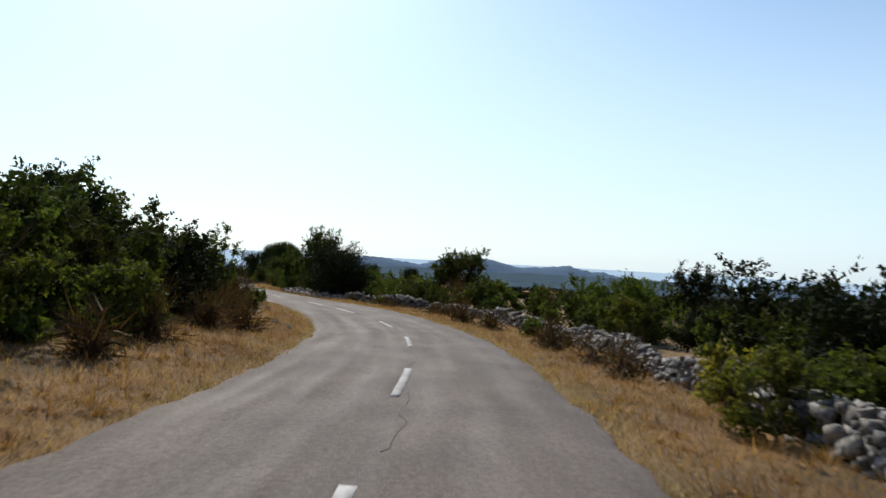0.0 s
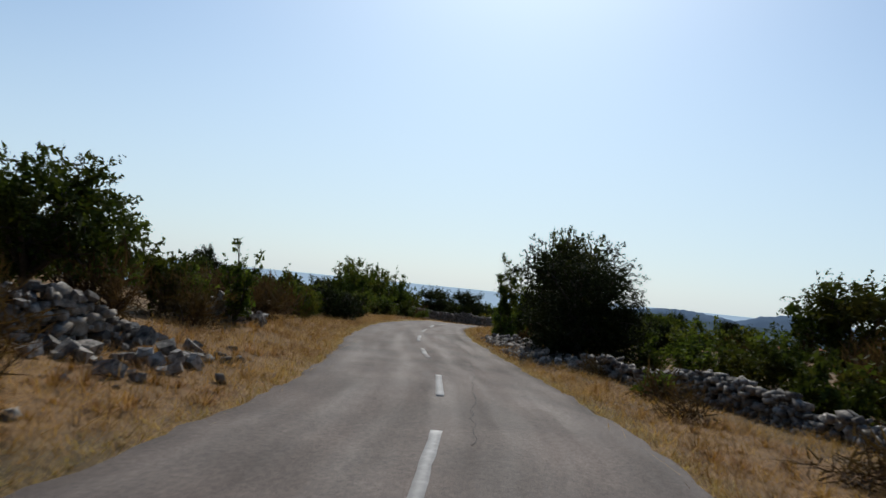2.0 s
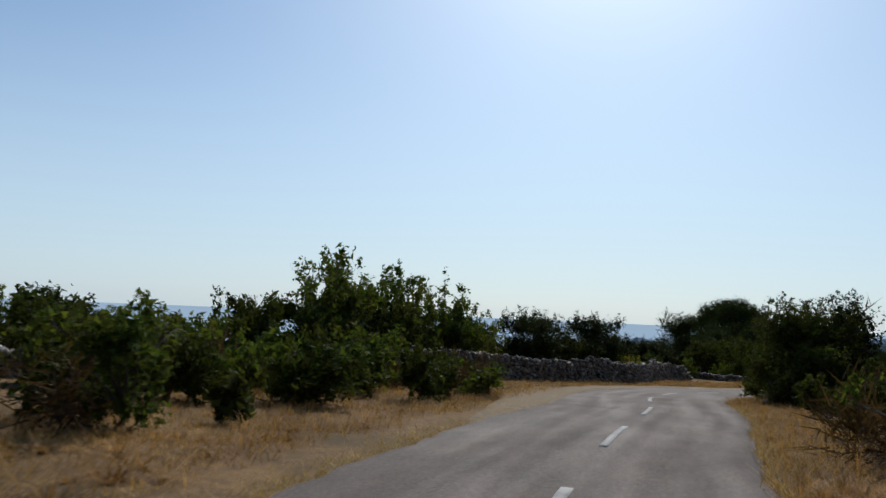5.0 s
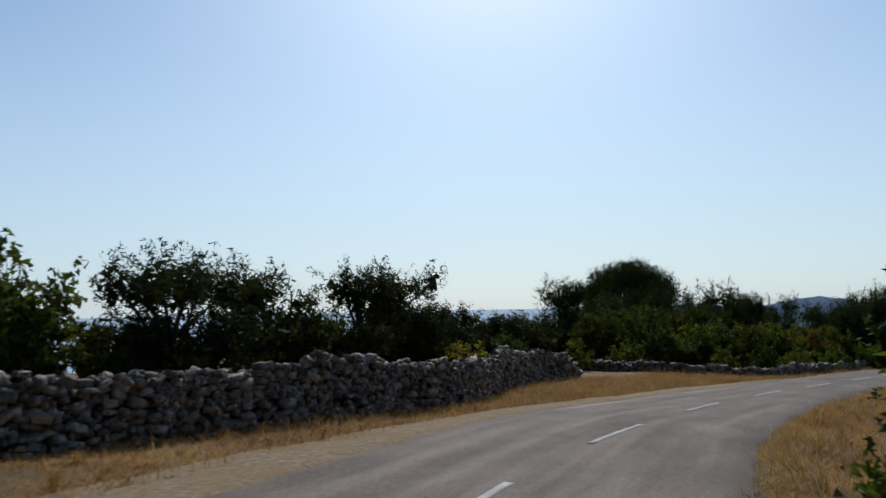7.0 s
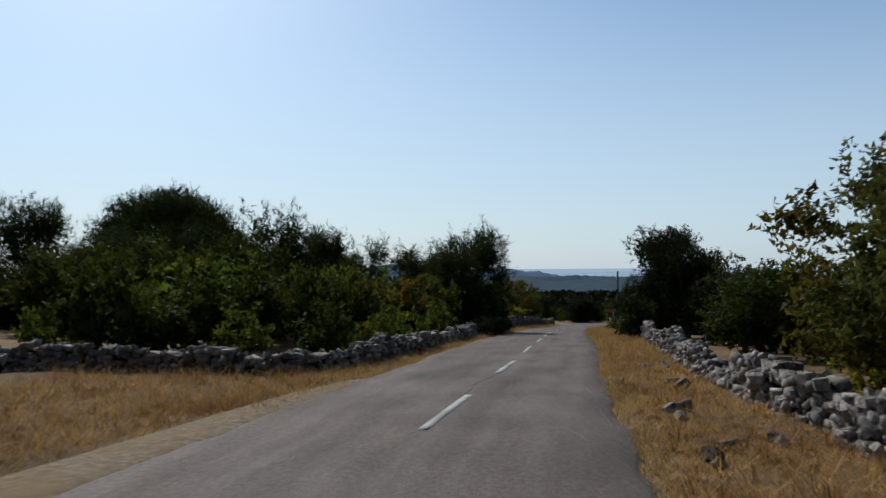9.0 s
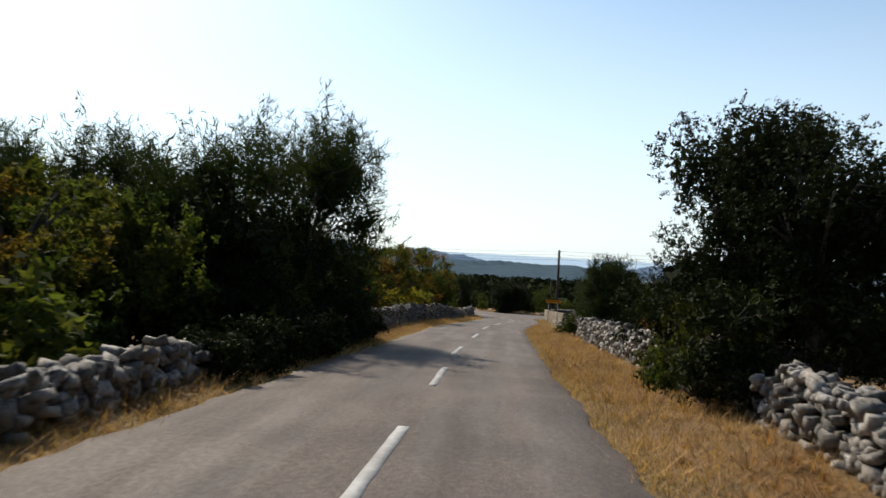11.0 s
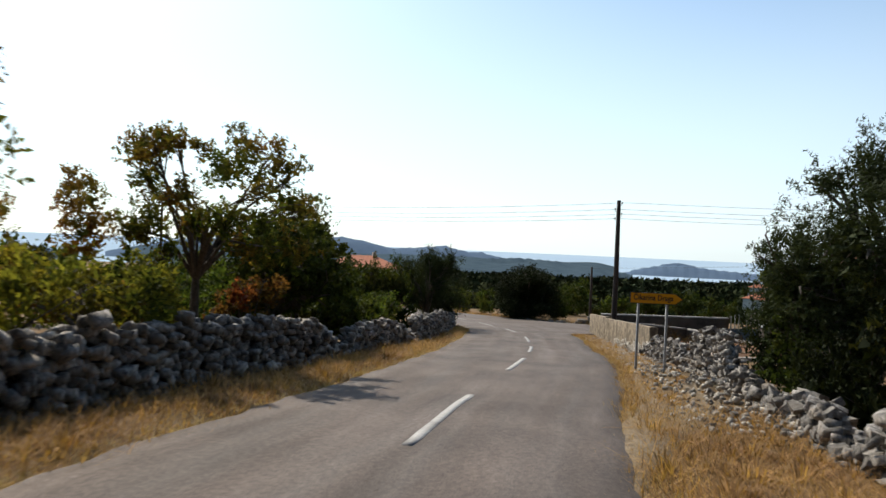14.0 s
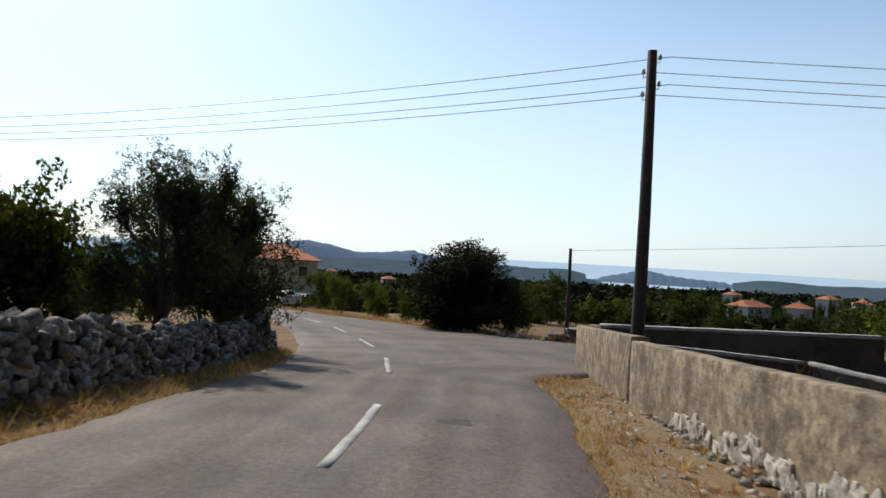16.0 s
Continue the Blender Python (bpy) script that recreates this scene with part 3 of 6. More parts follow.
# ---- plants ----
def leaf_cloud(blobs, count, size, aspect, mat, r, shell=0.55, lift=0.0, name="crown", core=0.0, solid=40, shards=24):
    """Many small leaf blades in and on ellipsoid clumps. blobs: rows of x, y, z, rx, ry, rz."""
    blobs = np.asarray(blobs, float)
    w = (blobs[:, 3] * blobs[:, 4] + blobs[:, 3] * blobs[:, 5] + blobs[:, 4] * blobs[:, 5])
    pick = r.choice(len(blobs), count, p=w / w.sum())
    d = r.normal(size=(count, 3))
    d /= np.linalg.norm(d, axis=1)[:, None]
    rad = shell + (1.08 - shell) * r.random(count) ** 0.7
    # leaves sit in sprays along short twigs that point outwards and up
    spray = r.integers(0, max(1, count // 11), count)
    pick, d, rad = pick[spray], d[spray], rad[spray]
    twig = d + r.normal(size=(count, 3))[spray] * 0.6 + (0, 0, 0.35 + 0.4 * lift)
    twig /= np.linalg.norm(twig, axis=1)[:, None]
    c = blobs[pick, :3] + d * rad[:, None] * blobs[pick, 3:]
    c += twig * ((r.random(count) - 0.35) * size * 5.0)[:, None] + r.normal(size=(count, 3)) * size * (0.75 if lift < 0.5 else 0.4)
    c[:, 2] = np.maximum(c[:, 2], 0.03)
    n = d * 0.7 + r.normal(size=(count, 3)) * 0.8 + (0, 0, 0.35)
    n /= np.linalg.norm(n, axis=1)[:, None]
    a = np.cross(n, r.normal(size=(count, 3)))
    a = a / (np.linalg.norm(a, axis=1)[:, None] + 1e-9) + twig * (0.5 + lift)
    a /= np.linalg.norm(a, axis=1)[:, None] + 1e-9
    b = np.cross(n, a)
    b /= np.linalg.norm(b, axis=1)[:, None] + 1e-9
    inner = (r.random(count) < 0.1) & (blobs[pick, 3] > 0.3)
    s = size * (0.6 + 0.8 * r.random(count))[:, None]
    s[inner] *= 1.7
    c[inner] = (blobs[pick, :3] + d * (0.15 + 0.5 * r.random(count))[:, None] * blobs[pick, 3:])[inner]
    c[:, 2] = np.maximum(c[:, 2], 0.03)
    bend = n * s * 0.25
    V = np.stack([c - a * s + b * s * aspect * 1.15, c - a * s * 0.8 - b * s * aspect * 1.15, c + a * s + bend], 1).reshape(-1, 3)
    F = np.arange(count * 3).reshape(-1, 3)
    if core:
        # larger sprays deep inside the clumps close the crown
        main = blobs[:solid]
        k = len(main) * int(shards)
        q = r.normal(size=(k, 3))
        q /= np.linalg.norm(q, axis=1)[:, None]
        m = np.repeat(main, int(shards), 0)
        mid = m[:, :3] + q * (core * r.random(k) ** 0.5)[:, None] * m[:, 3:]
        tri = mid[:, None] + r.normal(size=(k, 3, 3)) * (0.21 * (20 / shards) ** 0.5 * m[:, None, 3:])
        tri[:, :, 2] = np.maximum(tri[:, :, 2], 0.02)
        F = np.vstack([F, np.arange(3 * k).reshape(-1, 3) + len(V)])
        V = np.vstack([V, tri.reshape(-1, 3)])
    return mesh_from(name, V, F, mat)


def tufted(blobs, r, k=3, small=0.34, up=0.5):
    """The clumps and, round their outsides, small upright tufts."""
    out = list(blobs)
    for b in blobs:
        for _ in range(k):
            q = r.normal(size=3) + (0, 0, up)
            q /= np.linalg.norm(q)
            s = small * (0.7 + 0.6 * r.random())
            out.append((b[0] + q[0] * b[3] * 1.02, b[1] + q[1] * b[4] * 1.02, max(0.08, b[2] + q[2] * b[5] * 1.05), b[3] * s, b[4] * s, b[5] * s * 1.25))
    return out


def limb_paths(blobs, h, trunk_r, r, fork=0.25, lean=0.15, limbs=18, twigs=3):
    base = np.array([0.0, 0, -0.15])
    top = np.array([r.normal(0, lean), r.normal(0, lean), h * fork])
    paths = [([base, (base + top) / 2 + r.normal(0, 0.04, 3), top], [trunk_r * 1.3, trunk_r, trunk_r * 0.85])]
    for b in np.asarray(blobs)[:limbs]:
        e = b[:3] + r.normal(0, 0.1, 3)
        m1 = top + (e - top) * 0.4 + np.array([0, 0, 0.08 * h]) + r.normal(0, 0.08, 3)
        paths.append(([top - (0, 0, 0.05), m1, e], [trunk_r * 0.6, trunk_r * 0.35, trunk_r * 0.1]))
        for k in range(twigs):
            q = r.normal(0, 1, 3)
            t = e + q / np.linalg.norm(q) * b[3:] * 0.8
            paths.append(([m1 + (e - m1) * 0.5, (e + t) / 2 + r.normal(0, 0.05, 3), t], [trunk_r * 0.2, trunk_r * 0.12, 0.006]))
    return paths


def round_blobs(h, w, r, n, low=0.25, dome=False):
    out = []
    for k in range(n):
        a = 2 * math.pi * (k + r.random() * 0.8) / n
        q = (0.15 + 0.85 * r.random()) ** 0.6
        z = low * h + (h * (0.82 - low)) * r.random()
        edge = math.sqrt(max(0.05, 1 - ((z / h - 0.5) / 0.55) ** 2)) * 0.36 * w
        s = w * (0.13 + 0.1 * r.random())
        if dome:
            q, a = math.sqrt((k + 0.5) / n), 2.4 * k
            z = h * (0.5 + 0.4 * math.sqrt(1 - 0.93 * q * q)) + 0.015 * h * r.random()
            edge, s = 0.44 * w, 0.115 * w
        out.append((math.cos(a) * edge * q, math.sin(a) * edge * q, z, s, s, s * (0.75 + 0.3 * r.random())))
    return out


# kind: root name, crown material, label, category
KINDS = {
    "oak": ("oak_tree", M_OAK, "broad dark green oak with dense small leaves behind the road", "tree"),
    "holm": ("holm_oak", M_JUNIPER, "dense dark evergreen oak beside the road", "tree"),
    "olive": ("olive_tree", M_OLIVE, "grey-green olive tree with a forked trunk", "olive tree"),
    "pine": ("pine_tree", M_PINE, "young pine with upright needle tufts", "pine tree"),
    "dome": ("umbrella_pine", M_PINE, "broad umbrella-shaped pine above the scrub", "pine tree"),
    "juniper": ("juniper_bush", M_JUNIPER, "dark dense juniper bush", "bush"),
    "sapling": ("sapling", M_GREEN, "slender young ash with airy green leaves", "sapling"),
    "green": ("shrub", M_GREEN, "fresh green leafy shrub in dry grass", "shrub"),
    "scrub": ("scrub_bush", M_OAK, "low dark green scrub bush", "bush"),
    "autumn": ("autumn_tree", M_AUTUMN, "small oak with leaves turning brown and orange", "tree"),
    "ash": ("ash_tree", M_ASH, "airy young ash with dusty green leaves behind the wall", "tree"),
    "red": ("red_shrub", M_RED, "shrub with red autumn leaves behind the wall", "shrub"),
    "yellow": ("yellow_shrub", M_YELLOW, "shrub with yellow-green leaves behind the wall", "shrub"),
    "dry": ("dry_shrub", M_DRYTWIG, "dry brown twiggy shrub in the grass", "shrub"),
    "dead": ("dead_tree", M_DEADWOOD, "bare dead tree with forked grey branches", "tree"),
}
TEMPLATES = {}
plant_rng = np.random.default_rng(21)


def build_plant(kind, h, w, seed, detail=1.0):
    name, mat, label, cat = KINDS[kind]
    r = np.random.default_rng(seed)
    root = tagged(new(name), label, cat)
    fine = detail ** -0.45
    few = {"limbs": 6, "twigs": 0} if detail < 0.5 else {}
    if kind in ("oak", "holm", "olive", "autumn", "ash"):
        n = {"oak": 16, "holm": 20, "olive": 15, "autumn": 13, "ash": 13}[kind]
        area = detail * min(2.0, max(0.4, w * h / 13))
        blobs = round_blobs(h, w, r, n, 0.3 if kind != "holm" else 0.12)
        if kind == "olive":
            blobs += [(r.normal(0, 0.15 * w), r.normal(0, 0.15 * w), h * (0.72 + 0.12 * r.random()), 0.1 * w, 0.1 * w, 0.15 * h) for _ in range(6)]
        count, size, asp = {"oak": (10500, 0.046, 0.6), "holm": (13500, 0.042, 0.55), "olive": (15500, 0.047, 0.26), "autumn": (7500, 0.043, 0.55), "ash": (7500, 0.055, 0.5)}[kind]
        shell = {"oak": 0.4, "holm": 0.35, "olive": 0.3, "autumn": 0.2, "ash": 0.2}[kind]
        if kind in ("autumn", "ash"):
            blobs = [(p[0] * 1.3, p[1] * 1.3, p[2] * 1.04, p[3] * 0.46, p[4] * 0.46, p[5] * 0.36) for p in round_blobs(h, w, r, 40, 0.36)]
        crown = leaf_cloud(tufted(blobs, r, 4 if kind != "autumn" else 3), int(count * area), size * fine, asp, mat, r, shell, core={"oak": 0.6, "holm": 0.7, "olive": 0.55}.get(kind, 0), solid=len(blobs), shards=max(18, (50 if detail <= 1 else 100) * detail))
        tr = {"oak": 0.14, "holm": 0.15, "olive": 0.16, "autumn": 0.075, "ash": 0.07}[kind] * (h / 4) ** 0.5
        paths = limb_paths(blobs, h, tr, r, 0.2 if kind not in ("autumn", "ash") else 0.3, **few)
    elif kind in ("pine", "dome"):
        blobs = round_blobs(h, w, r, 70 if kind == "dome" else 24, 0.12, kind == "dome")
        tips = [(b[0] * 1.12, b[1] * 1.12, b[2] + b[5] * 0.9, b[3] * 0.3, b[3] * 0.3, b[5] * (0.9 if kind == "pine" else 0.3)) for b in blobs]
        if kind == "pine":
            tips += [(r.normal(0, 0.12 * w), r.normal(0, 0.12 * w), h * 0.92, 0.05 * w, 0.05 * w, 0.1 * h) for _ in range(4)]
        crown = leaf_cloud(tufted(blobs, r, 2, 0.3, 1.5) + tips, int(20000 * detail * min(1.6, max(0.5, w * h / 26))), 0.108 * fine * (1.4 if kind == "dome" else 1), 0.10, mat, r, 0.4, 0.9, core=0.6 if kind == "pine" else 0.8, solid=len(blobs), shards=max(24, 110 * detail))
        paths = limb_paths(blobs, h, 0.13 if kind == "pine" else 0.25, r, 0.3 if kind == "pine" else 0.45, **few)
    elif kind == "sapling":
        blobs, stems = [], []
        for k in range(5):
            a = 1.26 * k + r.random()
            q = w * (0.1 if k == 0 else 0.22 + 0.22 * r.random())
            hh = h * (1.0 if k == 0 else 0.6 + 0.35 * r.random())
            p = [np.array([0.02 * k, 0, -0.1]), np.array([math.cos(a) * q * 0.45, math.sin(a) * q * 0.45, hh * 0.45]), np.array([math.cos(a) * q, math.sin(a) * q, hh * 0.97])]
            stems.append((p, [0.03, 0.02, 0.005]))
            for u in np.linspace(0.3, 1.0, 8):
                c = p[1] + (p[2] - p[1]) * (u - 0.45) / 0.55 if u > 0.45 else p[0] + (p[1] - p[0]) * u / 0.45
                s = w * 0.13 * (1.25 - 0.85 * u)
                c = c + r.normal(0, s * 0.7, 3)
                blobs.append((*c, s, s, h * 0.06))
                stems.append(([p[0] + (p[1] - p[0]) * min(1, u / 0.5), c], [0.008, 0.003]) if u < 0.5 else ([p[1] + (p[2] - p[1]) * (u - 0.5), c], [0.007, 0.003]))
        crown = leaf_cloud(blobs, int(3600 * detail * min(2.0, max(0.35, w * h / 6))), 0.058 * fine, 0.5, mat, r, 0.1)
        paths = stems
    elif kind == "dead":
        crown, paths = None, []
        top = np.array([0.12, 0.05, h * 0.78])
        paths.append(([np.array([0, 0, -0.1]), np.array([0.08, -0.03, h * 0.3]), np.array([0.0, 0.04, h * 0.55]), top], [0.07, 0.055, 0.045, 0.035]))
        for k in range(6):
            a = k * 1.1 + r.random()
            f0 = np.array([0.04, 0.02, h * (0.5 + 0.28 * r.random())])
            e = f0 + np.array([math.cos(a) * w * 0.42, math.sin(a) * w * 0.42, h * (0.06 + 0.2 * r.random())])
            m1 = (f0 + e) / 2 + r.normal(0, 0.12, 3)
            paths.append(([f0, m1, e], [0.035, 0.024, 0.008]))
            for q in range(4):
                p = m1 + (e - m1) * r.random()
                paths.append(([p, p + r.normal(0, 0.13 * w, 3) + (0, 0, 0.04 * h)], [0.013, 0.004]))
    elif kind == "dry":
        blobs = [(r.normal(0, 0.25 * w), r.normal(0, 0.25 * w), h * 0.35, w * 0.25, w * 0.25, h * 0.5) for _ in range(5)]
        crown = leaf_cloud(blobs, int(2600 * detail * min(2, max(0.5, w * h / 2.5))), 0.11 * fine, 0.07, mat, r, 0.1, 1.2)
        paths = limb_paths(blobs, h, 0.02, r, 0.15, **few)
    else:
        n = {"green": 9, "juniper": 16, "scrub": 12, "red": 8, "yellow": 8}[kind]
        blobs = round_blobs(h, w, r, n, 0.12)
        blobs += [(r.normal(0, 0.25 * w), r.normal(0, 0.25 * w), h * (0.75 + 0.15 * r.random()), 0.07 * w, 0.07 * w, 0.13 * h) for _ in range(5)]
        count, size, asp = {"green": (4800, 0.042, 0.6), "juniper": (9500, 0.04, 0.4), "scrub": (6600, 0.042, 0.55), "red": (4200, 0.044, 0.55), "yellow": (4600, 0.044, 0.55)}[kind]
        crown = leaf_cloud(tufted(blobs, r, 4), int(count * detail * min(2.2, max(0.35, w * h / 4.5))), size * fine, asp, mat, r, 0.4, core={"green": 0.5, "juniper": 0.7, "scrub": 0.6}.get(kind, 0.45), solid=len(blobs), shards=max(14, 30 * detail))
        paths = limb_paths(blobs, h, 0.035, r, 0.12, **few)
    if crown is not None:
        piece("crown", crown, root)
    wood, sides = M_DEADWOOD if kind == "dead" else M_BARK, 4 if detail < 0.5 else 5
    if detail < 0.5:
        v, f = tube_arrays(paths, sides)
        piece("stem", mesh_from("stem", v, f, wood, True), root)
        return root
    v, f = tube_arrays(paths[:1], sides + 2)
    piece("trunk", mesh_from("trunk", v, f, wood, True), root)
    if len(paths) > 1:
        v, f = tube_arrays(paths[1:], sides)
        tagged(piece("branching", mesh_from("branching", v, f, wood, True), root), kind="stuff")
    return root


VARIANTS = {"oak": 4, "olive": 4, "pine": 4, "scrub": 5, "green": 4, "holm": 3, "autumn": 3, "sapling": 3, "juniper": 2, "ash": 2}


def plant(kind, s, l, h, w, seed=None, xy=None, label="", top=None, detail=1.0):
    """A plant at s, l beside the road (or at xy), h high and w wide."""
    x, y, z = spot(s, l) if xy is None else (xy[0], xy[1], ground_at(*xy))
    if top is not None:
        h = top - z
    if detail == 1.0 and xy is None and abs(l) > 8.5:
        detail = 0.5
    v = int(plant_rng.integers(VARIANTS.get(kind, 2))) if seed is None else seed
    key = (kind, v, detail, round(1.6 * math.log2(w)))
    turn = plant_rng.random() * 6.28
    m = Matrix.Translation((x, y, z)) @ Matrix.Rotation(turn, 4, "Z")
    if key not in TEMPLATES:
        root = build_plant(kind, h, w, 100 + v * 17 + len(kind) + key[3], detail)
        root.matrix_basis = m
        TEMPLATES[key] = (root, h, w)
    else:
        t, h0, w0 = TEMPLATES[key]
        root = copy_thing(t, m @ Matrix.Diagonal((w / w0, w / w0, h / h0, 1)))
    if label:
        tagged(root, label)
    return root


def thicket(kinds, s0, s1, l0, l1, n, h0, h1, seed, keep=None):
    r = np.random.default_rng(seed)
    for k in range(n):
        s, l = s0 + (s1 - s0) * (k + r.random()) / n, l0 + (l1 - l0) * r.random()
        h = h0 + (h1 - h0) * r.random()
        plant(kinds[int(r.integers(len(kinds)))], s, l, h, h * (0.85 + 0.5 * r.random()), int(r.integers(2)), detail=0.27)


# inland side and bank before the first bend
plant("oak", 19.3, 8.8, 3.5, 3.6, 0)
plant("holm", 16.6, 8.0, 3.0, 2.4, 0)
plant("sapling", 21.0, 8.8, 3.5, 1.8, 0)
plant("scrub", 13.5, 7.6, 2.4, 3.4, 0)
plant("green", 10.6, 6.6, 1.9, 2.4, 0)
plant("scrub", 8.0, 7.2, 2.3, 3.2, 1)
plant("green", 13.0, 5.6, 1.3, 1.7, 1)
plant("oak", 24.0, 8.8, 2.0, 3.6, 1)
plant("oak", 39.2, 7.4, 2.9, 3.2, 1)
plant("oak", 29.0, 7.4, 2.0, 3.0, 2)
plant("oak", 32.0, 7.6, 1.6, 2.4, 1)
plant("green", 33.0, 6.3, 1.5, 1.8, 0)
plant("dry", 33.6, 5.5, 1.1, 1.6, 1)
plant("holm", 27.0, 6.9, 1.6, 2.4, 2)
plant("sapling", 30.5, 5.9, 2.95, 1.3, 1)
plant("holm", 22.0, 6.6, 1.4, 2.2, 1)
plant("dry", 17.0, 4.9, 0.9, 1.6, 0)
plant("holm", 19.0, 6.4, 2.1, 3.0, 2)
plant("oak", 22.6, 7.4, 1.9, 3.0, 3)
plant("scrub", 15.4, 6.4, 1.9, 2.6, 4)
plant("green", 25.4, 6.6, 1.3, 2.0, 2)
plant("dry", 31.8, 5.6, 1.35, 1.9, 0)
plant("dry", 42.5, 6.0, 1.1, 1.7, 1)
plant("dry", 39.0, 6.4, 1.2, 1.6, 0)
plant("green", 34.5, 6.6, 1.3, 1.5, 2)
plant("sapling", 45.5, 5.6, 2.1, 0.9, 2)
plant("green", 44.0, 6.6, 1.2, 1.4, 3)
plant("dry", 50.6, 6.4, 1.45, 3.6, 1)
plant("dry", 48.8, 7.0, 1.3, 3.0, 0)
plant("dry", 53.0, 7.8, 1.2, 2.4, 0)
plant("sapling", 57.5, 6.4, 1.7, 0.8, 2)
plant("green", 56.5, 5.6, 1.3, 1.3, 0)
plant("sapling", 58.0, 6.6, 1.9, 0.9, 0)
plant("green", 60.5, 6.0, 1.1, 1.4, 1)
thicket(["oak", "scrub", "scrub", "green"], 30, 56, 11, 16, 12, 1.6, 2.6, 3)
thicket(["scrub", "scrub", "oak", "green"], 56, 92, 15, 24, 30, 1.5, 2.3, 4)
thicket(["scrub", "green", "sapling", "scrub"], 64, 92, 8.5, 14, 26, 1.2, 2.0, 5)
thicket(["scrub", "dry", "green", "scrub"], 40, 66, 6.4, 12, 24, 0.8, 1.4, 61)
thicket(["scrub", "dry", "scrub"], 66, 90, 5.6, 9, 18, 0.7, 1.3, 62)
plant("juniper", 75.8, 18.9, 3.5, 2.6, 0)
plant("sapling", 62.5, 17.4, 3.0, 1.4, 1)
plant("juniper", 61.7, 5.0, 1.35, 2.6, 1)
plant("juniper", 65.0, 4.7, 1.1, 1.7, 2)
plant("scrub", 67.5, 6.2, 1.3, 1.6, 2)
plant("green", 73.0, 6.4, 1.4, 1.6, 2)
plant("sapling", 96.7, 13.4, 3.3, 2.0, 2)
thicket(["green", "sapling", "scrub"], 76, 90, 7.5, 11, 12, 1.0, 1.7, 6)

thicket(["green", "dry", "scrub", "green"], 56, 92, 5.4, 13, 46, 0.5, 1.1, 92)
thicket(["dry", "green", "dry"], 4, 36, 4.3, 6.4, 20, 0.25, 0.55, 93)
plant("dry", 36.0, 6.9, 1.1, 1.5, 1)

# seaward side of the first bend
thicket(["green", "dry", "dry"], 13, 46, -4.3, -2.9, 14, 0.25, 0.45, 94)
thicket(["scrub", "green", "dry"], 60, 94, -5.5, -2.4, 30, 0.5, 1.2, 95)
plant("green", 8.2, -3.5, 1.0, 1.4, 1)
plant("juniper", 7.0, -6.4, 2.0, 2.6, 0)
plant("holm", 11.5, -6.6, 2.5, 3.0, 0)
plant("holm", 15.5, -8.6, 2.5, 3.4, 2)
plant("scrub", 13.5, -6.8, 1.5, 2.0, 3)
plant("holm", 20.0, -10.0, 2.7, 4.4, 1)
plant("juniper", 25.0, -10.6, 3.2, 2.2, 1)
plant("green", 29.0, -9.6, 2.6, 4.2, 0, label="broad bright green shrub behind the dry wall")
plant("scrub", 31.0, -9.8, 1.8, 3.0, 4)
plant("oak", 52.7, -13.7, 3.9, 5.2, 3)
plant("green", 9.5, -4.9, 1.0, 1.3, 3)
thicket(["scrub", "green"], 8, 32, -16, -7.5, 22, 1.0, 1.8, 66)
plant("yellow", 10.3, -3.7, 0.8, 0.9, 0)
thicket(["scrub", "holm", "green"], 24, 50, -26, -13, 16, 1.6, 2.6, 8)
thicket(["scrub", "green", "scrub", "dry"], 26, 64, -30, -9, 44, 1.4, 2.3, 63)
thicket(["scrub", "green"], 38, 52, -11, -6, 9, 0.9, 1.5, 9)
plant("holm", 50.4, -3.9, 3.5, 5.0, 0, detail=2.2)
plant("holm", 52.4, -3.9, 3.3, 3.2, 2, detail=1.8)
plant("scrub", 54.4, -5.4, 1.4, 2.2, 0)
plant("scrub", 57.0, -5.6, 1.6, 2.4, 1)
plant("green", 52.0, -6.4, 1.4, 2.2, 2)
plant("scrub", 60.0, -4.6, 1.3, 2.0, 3)
plant("dead", 55.8, -4.6, 4.0, 1.8, 0)
plant("sapling", 59.6, -2.55, 3.6, 1.5, 0, detail=2.4)
plant("sapling", 61.2, -3.4, 3.2, 1.4, 3, detail=1.8)
plant("oak", 60.5, -5.4, 5.6, 3.6, 1)
plant("dead", 65.5, -5.4, 4.4, 2.2, 1)
plant("green", 57.6, -2.4, 1.2, 1.2, 1)
plant("scrub", 64.0, -3.2, 1.2, 1.8, 1)
plant("green", 67.5, -3.0, 1.5, 1.6, 2)
plant("scrub", 72.0, -4.4, 1.2, 2.4, 3)
plant("green", 76.0, -3.0, 1.2, 1.4, 3)
plant("oak", 84.0, -6.0, 2.8, 3.4, 0)
thicket(["scrub", "green", "holm"], 62, 92, -13, -6.5, 16, 1.4, 2.3, 10)
plant("oak", 94.4, -3.0, 3.5, 4.3, 2, label="bushy oak overhanging the road's inner edge", detail=1.8)
plant("holm", 96.4, -4.0, 3.9, 3.8, 1)
plant("scrub", 91.6, -3.4, 1.8, 2.2, 3)
plant("scrub", 91.2, -2.6, 1.3, 1.7, 0)
plant("green", 92.4, -3.2, 2.0, 1.8, 0)
plant("dead", 96.5, -4.6, 4.4, 1.6, 0)
plant("scrub", 93.4, -2.2, 1.5, 2.0, 1)
plant("green", 95.0, -2.0, 1.3, 1.7, 0)

